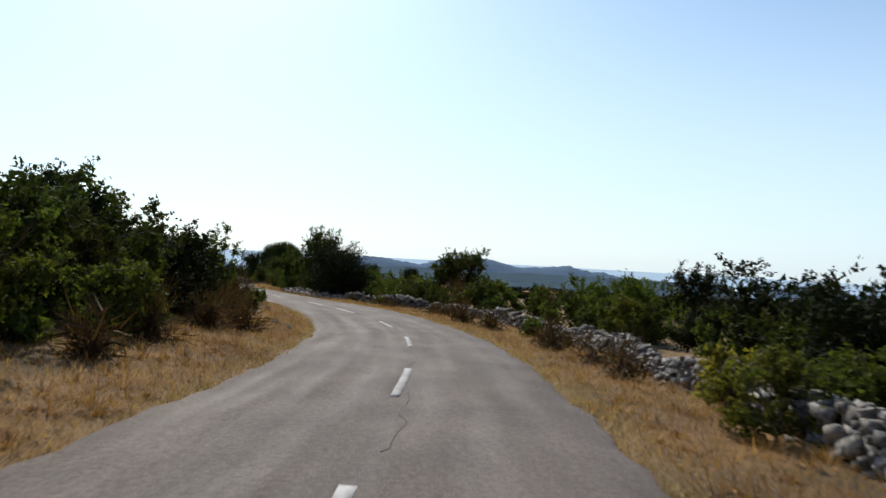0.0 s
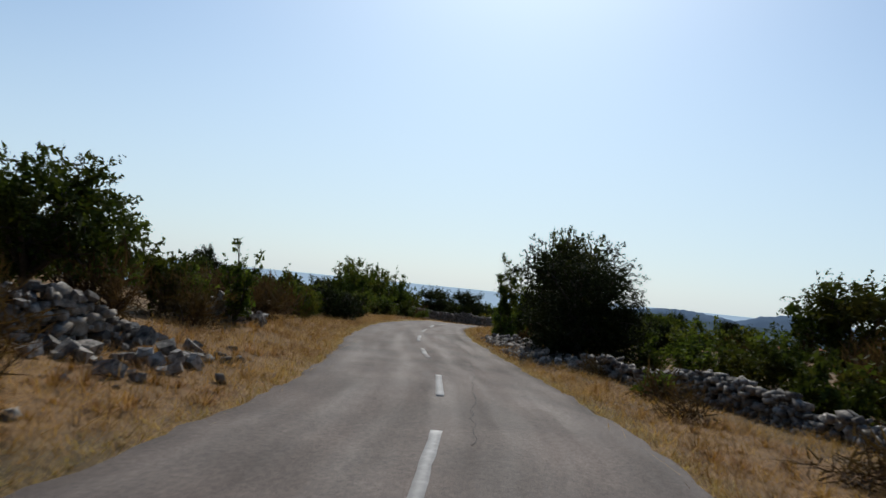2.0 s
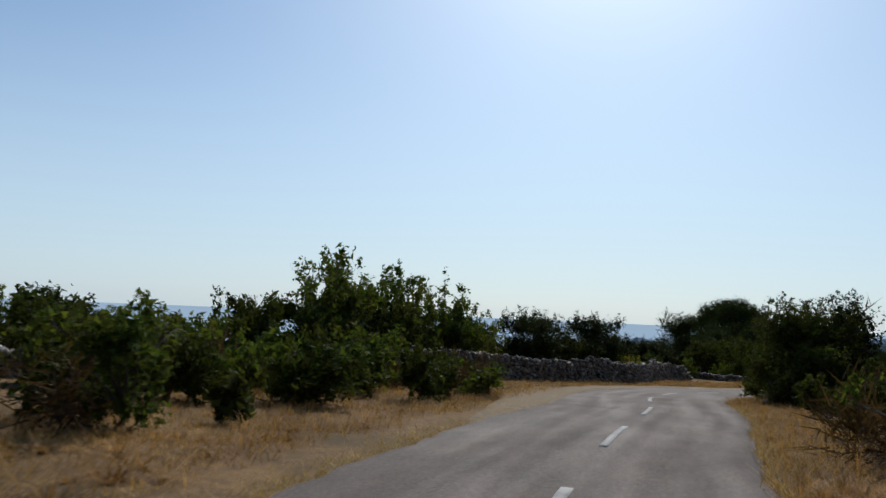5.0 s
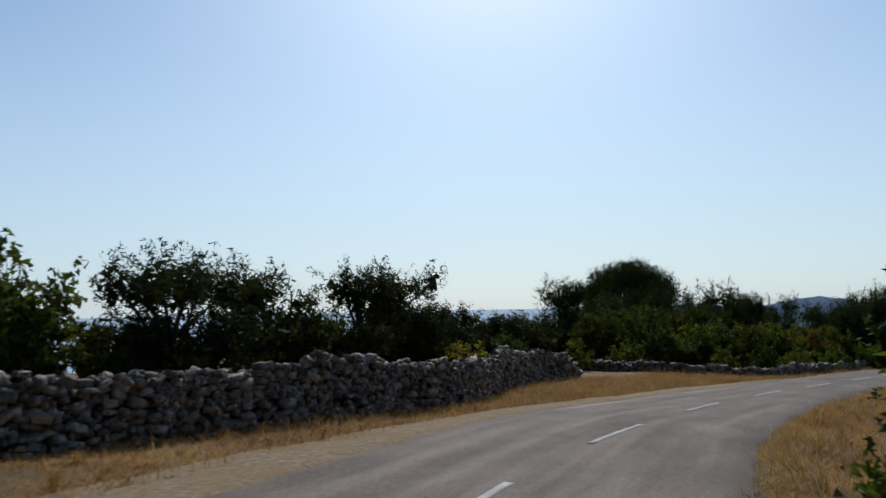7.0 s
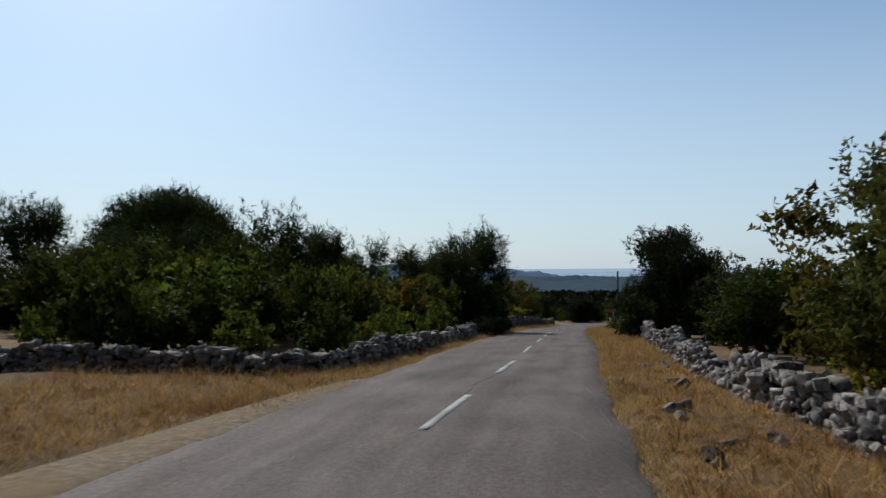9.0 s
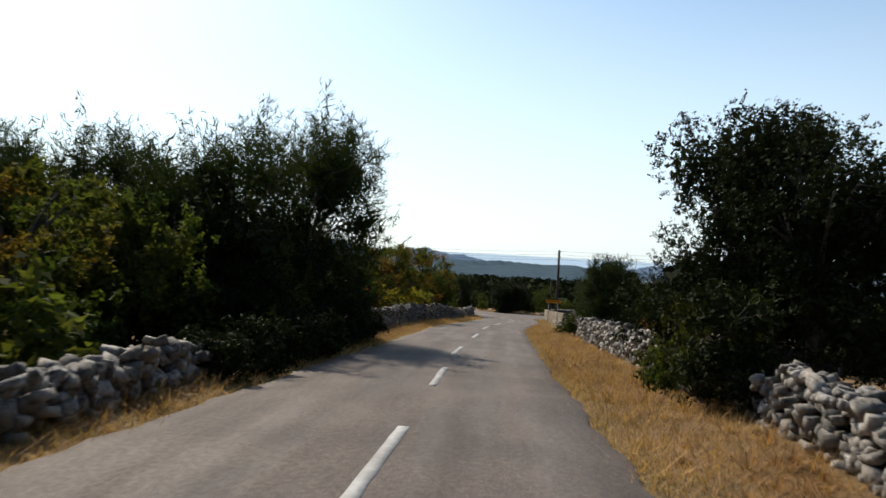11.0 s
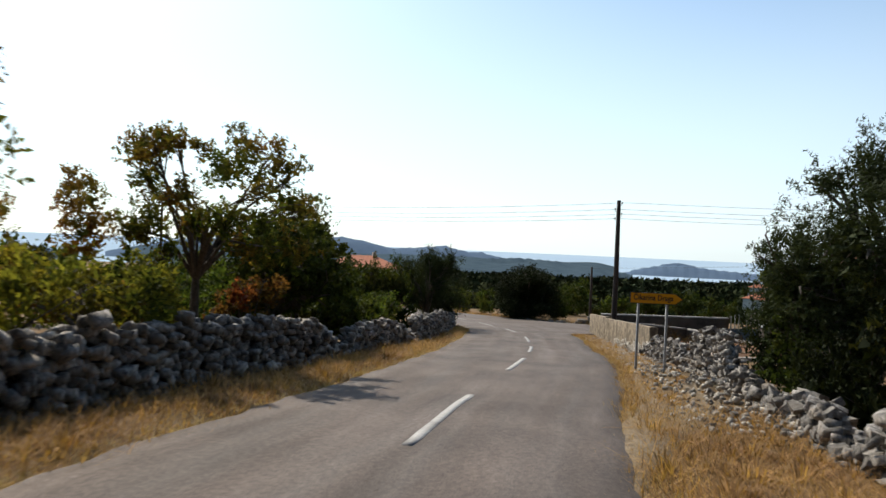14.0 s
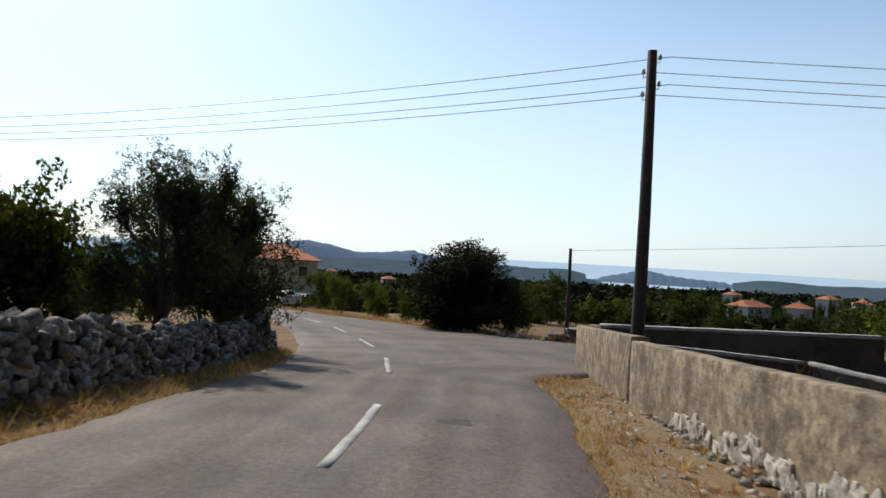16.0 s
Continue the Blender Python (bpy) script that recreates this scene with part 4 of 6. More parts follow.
# olives and young trees behind the wall
for s, l, h, w, k in ((92.5, 14.0, 4.9, 3.4, 0), (94.5, 12.6, 4.7, 3.0, 1), (96.0, 13.6, 4.9, 3.2, 2), (97.5, 12.2, 4.4, 3.0, 3), (99.0, 12.8, 4.1, 2.8, 0), (100.2, 11.8, 3.4, 2.4, 1)):
    plant("sapling", s, l, h, w, k)
thicket(["green", "oak", "scrub"], 88, 101, 12, 17, 14, 2.2, 3.3, 11)
for s, l, h, w, k in ((91.0, 13.0, 4.6, 2.8, 1), (93.4, 15.0, 5.0, 3.0, 2), (95.2, 15.4, 4.6, 3.0, 0), (98.2, 14.4, 4.4, 2.8, 1)):
    plant("sapling", s, l, h, w, k)
for s_, l_, h_, w_ in ((91.5, 12.4, 3.3, 2.6), (93.6, 13.0, 3.8, 2.8), (95.4, 12.2, 3.2, 2.6), (97.2, 13.2, 3.4, 2.6), (99.6, 12.8, 3.0, 2.4)):
    plant("green", s_, l_, h_, w_, None)
plant("olive", 114.5, 12.0, 2.9, 3.0, 1)
plant("olive", 117.5, 12.4, 2.4, 2.8, 2)
plant("olive", 102.6, 10.6, 3.5, 4.0, 0)
plant("olive", 105.0, 10.9, 3.5, 3.6, 1)
plant("olive", 108.6, 10.7, 3.9, 3.6, 2)
plant("olive", 111.4, 11.2, 3.0, 3.4, 3)
plant("olive", 114.0, 13.5, 2.6, 3.2, 0)
plant("olive", 120.0, 14.0, 2.3, 3.0, 1)
thicket(["olive", "scrub"], 100, 122, 18, 27, 10, 1.3, 1.9, 12)
plant("yellow", 112.0, 9.6, 1.5, 2.2, 1)
plant("green", 98.0, 10.8, 2.4, 2.6, 1)
plant("scrub", 106.8, 9.8, 1.9, 2.4, 2)
plant("olive", 117.0, 11.4, 2.7, 3.4, 2)
thicket(["scrub", "olive", "scrub"], 99, 119, 9.6, 12.5, 14, 1.5, 2.2, 91)

# pine thicket on the sea side
plant("dome", 0, 0, 9, 10.0, 0, (-43.9, 163.2), top=8.35)
for px, py, top in ((-40.2, 159.5, 6.4), (-46.8, 160.5, 6.2), (-43.5, 157.6, 6.6), (-48.6, 165.0, 5.2)):
    plant("pine", 0, 0, 5, 5.2, 1, (px, py), top=top)
plant("pine", 0, 0, 6, 5.6, 2, (-43.4, 146.0), top=6.5)
for px, py, top, pw in ((-40.6, 150.0, 5.2, 4.6), (-41.6, 146.6, 4.6, 5.0), (-45.4, 147.2, 4.2, 5.0), (-39.2, 155.0, 5.9, 5.4), (-43.0, 153.5, 5.6, 5.6), (-37.4, 158.5, 5.7, 5.0), (-41.2, 161.0, 6.7, 5.6), (-35.2, 157.0, 4.9, 4.4), (-33.2, 160.4, 5.3, 4.6), (-31.4, 155.6, 4.6, 4.0), (-29.6, 159.6, 4.9, 4.0), (-46.5, 154.0, 4.6, 5.0)):
    plant("pine", 0, 0, 6, pw, 3 if pw > 5 else 1, (px, py), top=top)
plant("pine", 144.2, 12.4, 5.4, 4.0, 2)
plant("pine", 147.0, 11.0, 4.9, 3.2, 3)
plant("pine", 152.0, 13.5, 4.9, 4.0, 0)
plant("pine", 160.1, 15.4, 5.6, 3.8, 1)
plant("pine", 157.6, 5.8, 5.9, 6.2, 2, detail=1.45)
plant("pine", 154.0, 7.0, 5.0, 4.6, 3, detail=1.45)
plant("pine", 151.5, 7.8, 4.2, 3.6, 1, detail=1.45)
plant("pine", 160.0, 6.8, 4.6, 3.6, 0, detail=1.45)
plant("holm", 152.0, 6.6, 3.9, 3.6, 0)
plant("holm", 155.6, 6.2, 3.2, 3.6, 1)
plant("holm", 158.8, 6.4, 2.8, 3.2, 2)
plant("pine", 155.8, 9.0, 4.8, 4.4, 1)
plant("green", 149.0, 6.4, 2.6, 2.6, 1)
plant("juniper", 151.0, 5.2, 1.7, 2.4, 0)
# low bushes added to darken a wall face that only lies in shade
for s_, h_, w_ in ((146.6, 0.6, 1.0), (148.0, 0.8, 1.3), (149.4, 0.7, 1.2), (150.8, 0.9, 1.4), (152.0, 0.8, 1.2)):
    plant("juniper", s_, 3.95, h_, w_, 1)
for s_, h_, w_ in ((153.0, 1.0, 1.2), (154.4, 1.2, 1.4), (155.8, 1.1, 1.3), (157.2, 1.3, 1.4), (158.6, 0.9, 1.1)):
    plant("juniper", s_, 4.25, h_, w_, 0)
plant("scrub", 153.2, 5.4, 1.8, 2.6, 1)
plant("juniper", 155.4, 5.4, 1.7, 2.4, 1)
plant("scrub", 157.6, 5.3, 1.5, 2.4, 3)
thicket(["scrub", "green"], 128, 151, 5.0, 7.2, 18, 0.9, 1.5, 96)
plant("autumn", 146.5, 6.6, 3.0, 2.6, 0)
plant("autumn", 141.0, 8.6, 2.6, 2.4, 1)
thicket(["oak", "green", "autumn", "scrub", "oak"], 127, 152, 6.2, 10, 26, 1.5, 2.6, 13)
thicket(["pine", "oak", "scrub", "oak"], 137, 160, 11, 22, 20, 2.6, 4.0, 14)
thicket(["scrub", "oak"], 148, 160, 6.6, 9, 8, 1.8, 2.6, 22)
thicket(["pine", "scrub", "oak"], 140, 165, 24, 42, 14, 3.0, 4.2, 15)
thicket(["scrub", "green"], 122, 138, 12, 24, 14, 0.9, 1.5, 65)

# seaward... inland side of the middle stretch
plant("ash", 121.4, -4.9, 3.7, 4.4, 1, label="shrubby oak with thin turning leaves behind the wall", detail=1.8)
plant("oak", 123.8, -5.2, 2.4, 3.2, 0)
plant("ash", 122.6, -4.3, 2.3, 2.6, 0)
thicket(["oak", "scrub", "green"], 124, 139, -9.5, -4.6, 16, 1.2, 1.9, 71)
plant("green", 117.5, -4.4, 2.0, 2.6, 2)
plant("yellow", 125.0, -5.2, 1.5, 1.8, 0)
plant("green", 109.5, -3.4, 0.7, 1.3, 3)
plant("oak", 134.0, -5.4, 2.7, 3.4, 1)
plant("oak", 137.5, -6.2, 2.6, 3.6, 2)
plant("holm", 141.0, -5.6, 2.4, 2.8, 2)
thicket(["oak", "scrub", "olive"], 112, 150, -15, -7.5, 18, 2.0, 2.8, 16)

# last stretch, seaward side behind the wall
thicket(["green", "scrub", "oak", "yellow"], 162, 176, 7, 12, 12, 1.6, 2.4, 17)
plant("pine", 172.0, 8.8, 3.5, 3.0, 2)
plant("red", 167.8, 6.6, 1.4, 2.2, 0)
plant("red", 171.0, 6.5, 1.5, 2.0, 1)
plant("yellow", 170.2, 6.2, 1.6, 2.4, 1)
plant("green", 163.8, 6.6, 1.7, 2.6, 1)
plant("autumn", 174.2, 6.8, 4.0, 3.8, 2, detail=1.5)
plant("yellow", 173.0, 6.1, 1.5, 2.4, 0)
plant("autumn", 181.2, 6.4, 1.8, 2.2, 1)
plant("autumn", 176.8, 6.5, 4.5, 4.4, 0, detail=1.8)
plant("oak", 174.8, 8.4, 3.0, 3.6, 1)
plant("autumn", 171.6, 7.2, 3.4, 3.4, 1)
plant("green", 178.2, 7.4, 2.0, 2.4, 1)
plant("oak", 173.0, 8.6, 2.8, 3.2, 3)
plant("dead", 175.9, 6.4, 4.45, 1.9, 1)
plant("autumn", 185.0, 6.9, 4.7, 4.4, 1, detail=1.5, label="slender oak with thin turning leaves and a leaning trunk")
plant("yellow", 179.6, 6.4, 1.6, 2.0, 0)
plant("yellow", 182.6, 6.5, 1.5, 1.8, 1)
plant("red", 186.4, 6.6, 1.5, 1.5, 1)
plant("oak", 189.4, 7.0, 3.5, 3.6, 1)
plant("oak", 192.3, 7.7, 3.7, 3.6, 0)
plant("green", 196.0, 6.8, 1.3, 2.2, 2)
thicket(["green", "scrub", "oak"], 186, 209, 6.6, 10, 22, 1.1, 1.8, 64)
plant("green", 200.0, 7.2, 1.3, 2.2, 3)
plant("olive", 210.8, 6.35, 4.2, 3.3, 1, detail=2.2)
plant("olive", 214.0, 6.0, 4.0, 3.8, 2, detail=1.8)
plant("oak", 208.6, 8.2, 2.7, 3.0, 3)
plant("olive", 205.6, 10.4, 2.9, 3.2, 3)
plant("olive", 216.4, 5.9, 3.4, 3.0, 0)
plant("oak", 203.0, 13.0, 2.8, 3.6, 2)
plant("oak", 0, 0, 3.4, 3.8, 0, (-16.9, 206.2))
plant("dead", 213.1, 14.5, 4.9, 2.8, 0)
thicket(["oak", "scrub", "green"], 176, 206, 10, 24, 24, 1.8, 2.7, 18)

# last stretch, inland side
plant("holm", 152.6, -4.7, 5.9, 4.8, 2, label="tall dark evergreen tree hanging over the wall", detail=1.8)
plant("holm", 150.6, -5.4, 5.4, 4.4, 1, detail=1.8)
plant("juniper", 152.4, -4.6, 4.4, 4.0, 1, detail=1.8)
plant("juniper", 153.6, -4.0, 2.1, 2.4, 1)
plant("juniper", 147.4, -2.9, 1.7, 1.8, 0)
plant("scrub", 148.9, -3.0, 1.6, 1.9, 1)
plant("green", 150.4, -2.7, 0.7, 0.9, 2)
plant("red", 156.2, -4.3, 1.2, 1.3, 0)
plant("green", 157.4, -4.6, 1.3, 1.6, 0)
plant("olive", 163.0, -6.4, 1.9, 3.0, 0)
plant("pine", 166.5, -7.0, 2.8, 3.4, 1)
plant("pine", 0, 0, 3.1, 3.6, 1, (-6.6, 170.4))
plant("olive", 0, 0, 2.5, 3.2, 0, (-8.3, 167.4))
plant("olive", 174.6, -4.3, 2.5, 3.0, 2, detail=1.8)
plant("olive", 173.2, -6.4, 2.1, 2.8, 3)
plant("pine", 171.4, -3.9, 3.6, 2.3, 3, detail=1.45)
plant("scrub", 173.1, -2.75, 1.15, 1.6, 1)
plant("olive", 185.8, -5.0, 5.0, 4.4, 1, detail=2.2)
plant("olive", 187.0, -4.0, 3.5, 2.8, 0, detail=1.8)
plant("juniper", 184.6, -4.0, 1.7, 2.2, 1)
plant("scrub", 186.3, -4.2, 2.4, 2.8, 2)
plant("olive", 186.8, -6.2, 4.2, 3.6, 2)
plant("scrub", 184.0, -5.0, 2.2, 2.8, 1)
plant("juniper", 187.6, -3.7, 1.7, 1.8, 2)
plant("olive", 180.5, -6.5, 3.2, 3.0, 3)
thicket(["olive", "scrub", "oak"], 158, 182, -17, -8.5, 12, 1.8, 2.5, 19)
plant("holm", 0, 0, 4.4, 6.0, 2, (-6.2, 227.8), label="rounded dark holm oak across the junction", detail=1.8)
plant("juniper", 0, 0, 2.6, 4.4, 1, (-5.2, 228.0))
plant("holm", 0, 0, 4.0, 4.8, 1, (-6.6, 228.9), detail=1.4)
plant("holm", 0, 0, 3.6, 4.2, 1, (-6.9, 228.4), detail=1.8)
plant("scrub", 0, 0, 2.0, 2.4, 0, (-3.6, 229.0))
for x, y, h, w in ((-12.5, 243.0, 2.4, 2.6), (-10.5, 240.5, 2.2, 2.4), (-14.5, 250.0, 3.0, 3.4), (-8.5, 238.0, 2.0, 2.2)):
    plant("green", 0, 0, h, w, None, (x, y))
thicket(["oak", "scrub", "green", "oak"], 232, 262, 5, 18, 12, 2.2, 3.4, 20)

# the wooded valley below the road's end
vr = np.random.default_rng(31)
for k in range(105):
    y = 238 + 150 * vr.random() ** 1.6
    x = -45 + 150 * vr.random() + (y - 230) * 0.25 * vr.normal()
    s_, l_, _ = road_sl(x, y)
    if abs(l_[0] - 0.5) < 6.0 or (x < 20 and y < 246) or (-40 < x < -14 and y < 292):
        continue
    h = 2.2 + 2.0 * vr.random()
    plant(("oak", "scrub", "oak", "green", "scrub")[int(vr.integers(5))], 0, 0, h, h * 1.2, int(vr.integers(2)), (x, y), detail=0.12)

# green undergrowth between the turning trees
plant("oak", 172.6, 8.0, 3.0, 3.4, 0)
plant("oak", 175.8, 7.8, 2.7, 3.2, 2)
plant("oak", 170.4, 7.8, 2.7, 3.2, 3)
plant("green", 173.6, 6.6, 1.6, 2.4, 0)
plant("green", 176.8, 6.7, 1.5, 2.2, 2)


def far_wood(name, n, x0, x1, y0, y1, size, seed, label, shards=18):
    """Distant tree crowns, many small clumps on the valley floor."""
    r = np.random.default_rng(seed)
    x, y = x0 + (x1 - x0) * r.random(n), y0 + (y1 - y0) * r.random(n)
    far = np.abs(road_sl(x, y)[1]) > 55
    x, y = x[far], y[far]
    n = len(x)
    z = ground_z(x, y)
    # each crown is a heap of leafy sprays, wider below than above
    d = r.normal(size=(n, shards, 3))
    d /= np.linalg.norm(d, axis=2)[:, :, None]
    d[:, :, 2] = np.abs(d[:, :, 2]) * 1.1 - 0.25
    sc = size * (0.45 + 0.75 * r.random((n, 1, 1))) * np.array([1, 1, 0.85])
    mid = d * (0.55 + 0.5 * r.random((n, shards, 1))) * sc + np.stack([x, y, z + size * 0.3], 1)[:, None]
    V = mid[:, :, None] + r.normal(size=(n, shards, 3, 3)) * (sc[:, :, None] * 1.5 / shards ** 0.5)
    F = np.arange(n * shards * 3).reshape(-1, 3)
    ob = piece(name, mesh_from(name, V.reshape(-1, 3), F, M_FARGREEN))
    return tagged(ob, label, "woods", kind="stuff")


far_wood("valley_woods", 7500, -220, 420, 350, 900, 4.8, 41, "distant green woods on the valley floor")
far_wood("valley_woods", 3600, -120, 260, 285, 420, 2.8, 42, "scattered green bushes in the valley", 60)
far_wood("slope_woods", 1800, -300, -45, 0, 300, 2.2, 43, "low green scrub on the slope to the sea")
far_wood("slope_woods", 1400, 40, 260, 10, 280, 2.2, 44, "low green scrub on the inland slope")

# ---- dry stone walls ----
def rock_mesh(seed, mat, name="stone"):
    r = np.random.default_rng(seed)
    bm = bmesh.new()
    cut = r.integers(8)
    for k in range(8):
        c = np.array([(k & 1) - 0.5, (k >> 1 & 1) - 0.5, (k >> 2 & 1) - 0.5])
        c = c * (0.54 + 0.46 * r.random(3))
        if k == cut:
            for j in range(3):
                q = c.copy()
                q[j] *= 0.2 + 0.4 * r.random()
                bm.verts.new(q)
        else:
            bm.verts.new(c)
    for _ in range(4):
        d = r.normal(size=3)
        bm.verts.new(d / np.linalg.norm(d) * (0.46 + 0.14 * r.random()))
    hull = bmesh.ops.convex_hull(bm, input=bm.verts)
    bmesh.ops.delete(bm, geom=list({g for g in hull["geom_interior"] + hull["geom_unused"] if isinstance(g, bmesh.types.BMVert)}), context="VERTS")
    bmesh.ops.triangulate(bm, faces=bm.faces)
    me = bpy.data.meshes.new(name)
    bm.to_mesh(me)
    bm.free()
    me.materials.append(mat)
    return me


ROCKS = [rock_mesh(k, M_STONE) for k in range(16)]
WHITE_ROCKS = [rock_mesh(k + 40, M_WHITESTONE) for k in range(4)]


def rock_arrays(me):
    v = np.empty(len(me.vertices) * 3, np.float32)
    me.vertices.foreach_get("co", v)
    return v.reshape(-1, 3), np.array([tuple(p.vertices) for p in me.polygons])


ROCK_ARRAYS = [rock_arrays(me) for me in ROCKS]


def lay(parent, places, limit=300, meshes=ROCKS, rest_name="stones", rest_mat=M_STONES):
    """Stones at places (matrices, most visible first): the first as parts of their own, the rest in one part."""
    if meshes is not ROCKS:
        rest_mat = M_PALE
    for k, m in enumerate(places[:limit]):
        piece("stone", meshes[k % len(meshes)], parent, m)
    V, F, o = [], [], 0
    for k, m in enumerate(places[limit:]):
        v, f = ROCK_ARRAYS[k % len(ROCK_ARRAYS)]
        a = np.array(m)
        V.append(v @ a[:3, :3].T + a[:3, 3])
        F.append(f + o)
        o += len(v)
    if V:
        ob = piece(rest_name, mesh_from(rest_name, np.vstack(V), np.vstack(F), rest_mat), parent)
        tagged(ob, kind="stuff")


def dry_wall(name, pts, height, label, seed, side=1, thick=0.5, size=0.155, ruin=0.25, focus=None, limit=230):
    """A dry-stone wall along (s, l) points. side: +1 when the road lies on its right hand (l smaller). focus: the stretch of s whose stones are parts."""
    r = np.random.default_rng(seed)
    pts = np.array(pts, float)
    x, y, _ = road_pt(pts[:, 0], pts[:, 1])
    line = catmull(np.stack([x, y, pts[:, 0]], 1), 12)
    d = np.r_[0, np.cumsum(np.hypot(*np.diff(line[:, :2], axis=0).T))]
    root = new(name)
    ex, ey, ez = float(line[len(line) // 2, 0]), float(line[len(line) // 2, 1]), 0.0
    root.location = (ex, ey, ez)
    tagged(root, label, "dry stone wall", kind="structure")

    def at(u):
        px, py = np.interp(u, d, line[:, 0]), np.interp(u, d, line[:, 1])
        u2 = min(u + 0.1, d[-1])
        u1 = u2 - 0.1
        tx, ty = np.interp(u2, d, line[:, 0]) - np.interp(u1, d, line[:, 0]), np.interp(u2, d, line[:, 1]) - np.interp(u1, d, line[:, 1])
        q = math.hypot(tx, ty) + 1e-9
        return px, py, tx / q, ty / q, np.interp(u, d, line[:, 2])

    us = np.arange(0, d[-1], 0.5)
    gz = ground_z(np.interp(us, d, line[:, 0]), np.interp(us, d, line[:, 1]))
    hts = height * (1 - ruin * (0.5 + 0.5 * np.sin(us * 0.33 + seed) * np.sin(us * 0.87 + 2 * seed)) + 0.06 * r.normal(size=len(us)))
    hts *= np.clip(np.minimum(us, d[-1] - us) / 1.2, 0.25, 1)
    places = []
    course = size * 0.62
    for k in range(int(height * 1.15 / course) + 1):
        u = r.random() * size
        while u < d[-1]:
            w = size * (0.5 + 1.7 * r.random() ** 2.0)
            hh = np.interp(u, us, hts)
            if k * course < hh - course * 0.3:
                px, py, tx, ty, s = at(min(u + w / 2, d[-1] - 0.01))
                zz = np.interp(u, us, gz) + (k + 0.5) * course + r.normal(0, 0.03) - 0.03
                top = (k + 1.3) * course >= hh
                for f in ((-side,) if not top else (-side, side * 0.35)):
                    o = f * (thick / 2 - 0.1 - 0.06 * k * course) + r.normal(0, 0.055)
                    m = Matrix.Translation((px - ty * o - ex, py + tx * o - ey, zz - ez)) @ Matrix.Rotation(math.atan2(ty, tx) + r.normal(0, 0.26), 4, "Z") @ Matrix.Rotation(r.normal(0, 0.26), 4, "Y") @ Matrix.Rotation(r.normal(0, 0.3), 4, "X")
                    m = m @ Matrix.Diagonal((w * 1.08, size * (1.0 + 0.5 * r.random()), course * (0.85 + 0.95 * r.random()), 1))
                    places.append((0 if focus and focus[0] <= s <= focus[1] else 1, r.random(), m))
            u += w
    places.sort(key=lambda p: p[:2])
    lay(root, [p[2] for p in places], limit)
    # added near-black sheet between the faces: blocks see-through, paints the gaps' shade
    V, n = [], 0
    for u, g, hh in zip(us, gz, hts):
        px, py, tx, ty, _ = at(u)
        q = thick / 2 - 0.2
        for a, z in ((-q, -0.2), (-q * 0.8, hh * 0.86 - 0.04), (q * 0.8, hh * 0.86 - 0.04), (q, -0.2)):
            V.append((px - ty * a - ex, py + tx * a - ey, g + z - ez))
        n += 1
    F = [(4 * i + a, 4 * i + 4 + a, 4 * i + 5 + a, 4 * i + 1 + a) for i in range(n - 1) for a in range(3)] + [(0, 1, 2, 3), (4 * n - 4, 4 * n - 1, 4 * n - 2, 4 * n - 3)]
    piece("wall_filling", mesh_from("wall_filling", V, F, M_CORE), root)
    return root


def rubble(s0, s1, l0, l1, n, size, seed, label, limit=70, mound=0.0, meshes=ROCKS):
    """A heap or scatter of loose stones."""
    r = np.random.default_rng(seed)
    x, y, z = spot((s0 + s1) / 2, (l0 + l1) / 2)
    root = tagged(new("rubble_heap"), label, "stones", kind="stuff")
    root.location = (x, y, z)
    out = []
    for k in range(n):
        a, b = r.random(), r.random()
        px, py, pz = spot(s0 + (s1 - s0) * a, l0 + (l1 - l0) * b)
        w = size * (0.5 + 1.0 * r.random() ** 1.5)
        up = mound * math.sin(math.pi * a) * math.sin(math.pi * b) * r.random()
        m = Matrix.Translation((px - x, py - y, pz - z + up + 0.22 * w)) @ Euler((r.normal(0, 0.5), r.normal(0, 0.5), r.random() * 6)).to_matrix().to_4x4() @ Matrix.Diagonal((w, w * (0.7 + 0.4 * r.random()), w * 0.65, 1))
        out.append(m)
    lay(root, out, limit, meshes)
    return root


dry_wall("wall_seaward_bend", [(-6, -3.6), (8, -3.9), (16, -4.5), (25, -5.4), (33, -6.2), (38, -6.0), (43, -4.5), (47, -3.0)], 0.66, "low tumbledown dry-stone wall of grey limestone in dry grass", 1, -1, ruin=0.5, focus=(4, 22))
dry_wall("wall_bank_bend", [(26, 8.2), (31, 7.0), (35, 6.0), (37.6, 5.2)], 0.95, "broken dry-stone wall on the grassy bank", 2, 1, ruin=0.3, focus=(30, 38))
dry_wall("wall_bank_stub", [(44.6, 6.6), (46.0, 6.0), (47.2, 5.3)], 0.8, "stub of a broken dry-stone wall by the bend", 13, 1, ruin=0.2, limit=110)
rubble(35, 39, 4.0, 5.4, 60, 0.2, 30, "tumbled limestone below the broken wall", 60, 0.2)
dry_wall("wall_field_cross", [(63.5, 6.6), (62, 10), (62, 15), (63, 22)], 0.8, "dry-stone field wall running off into the scrub", 3, -1, ruin=0.4, limit=110)
dry_wall("wall_field_back", [(70, 15), (80, 12.8), (88, 12.4)], 0.8, "low dry-stone field wall among shrubs", 4, 1, ruin=0.4, limit=110)
dry_wall("wall_layby", [(87, 12.6), (95, 9.4), (100, 7.8), (104, 6.8), (107, 6.6), (111, 7.8), (116, 9.4), (120.5, 10.0)], 1.2, "tall dark dry-stone wall behind the lay-by", 5, 1, ruin=0.14, focus=(96, 107))
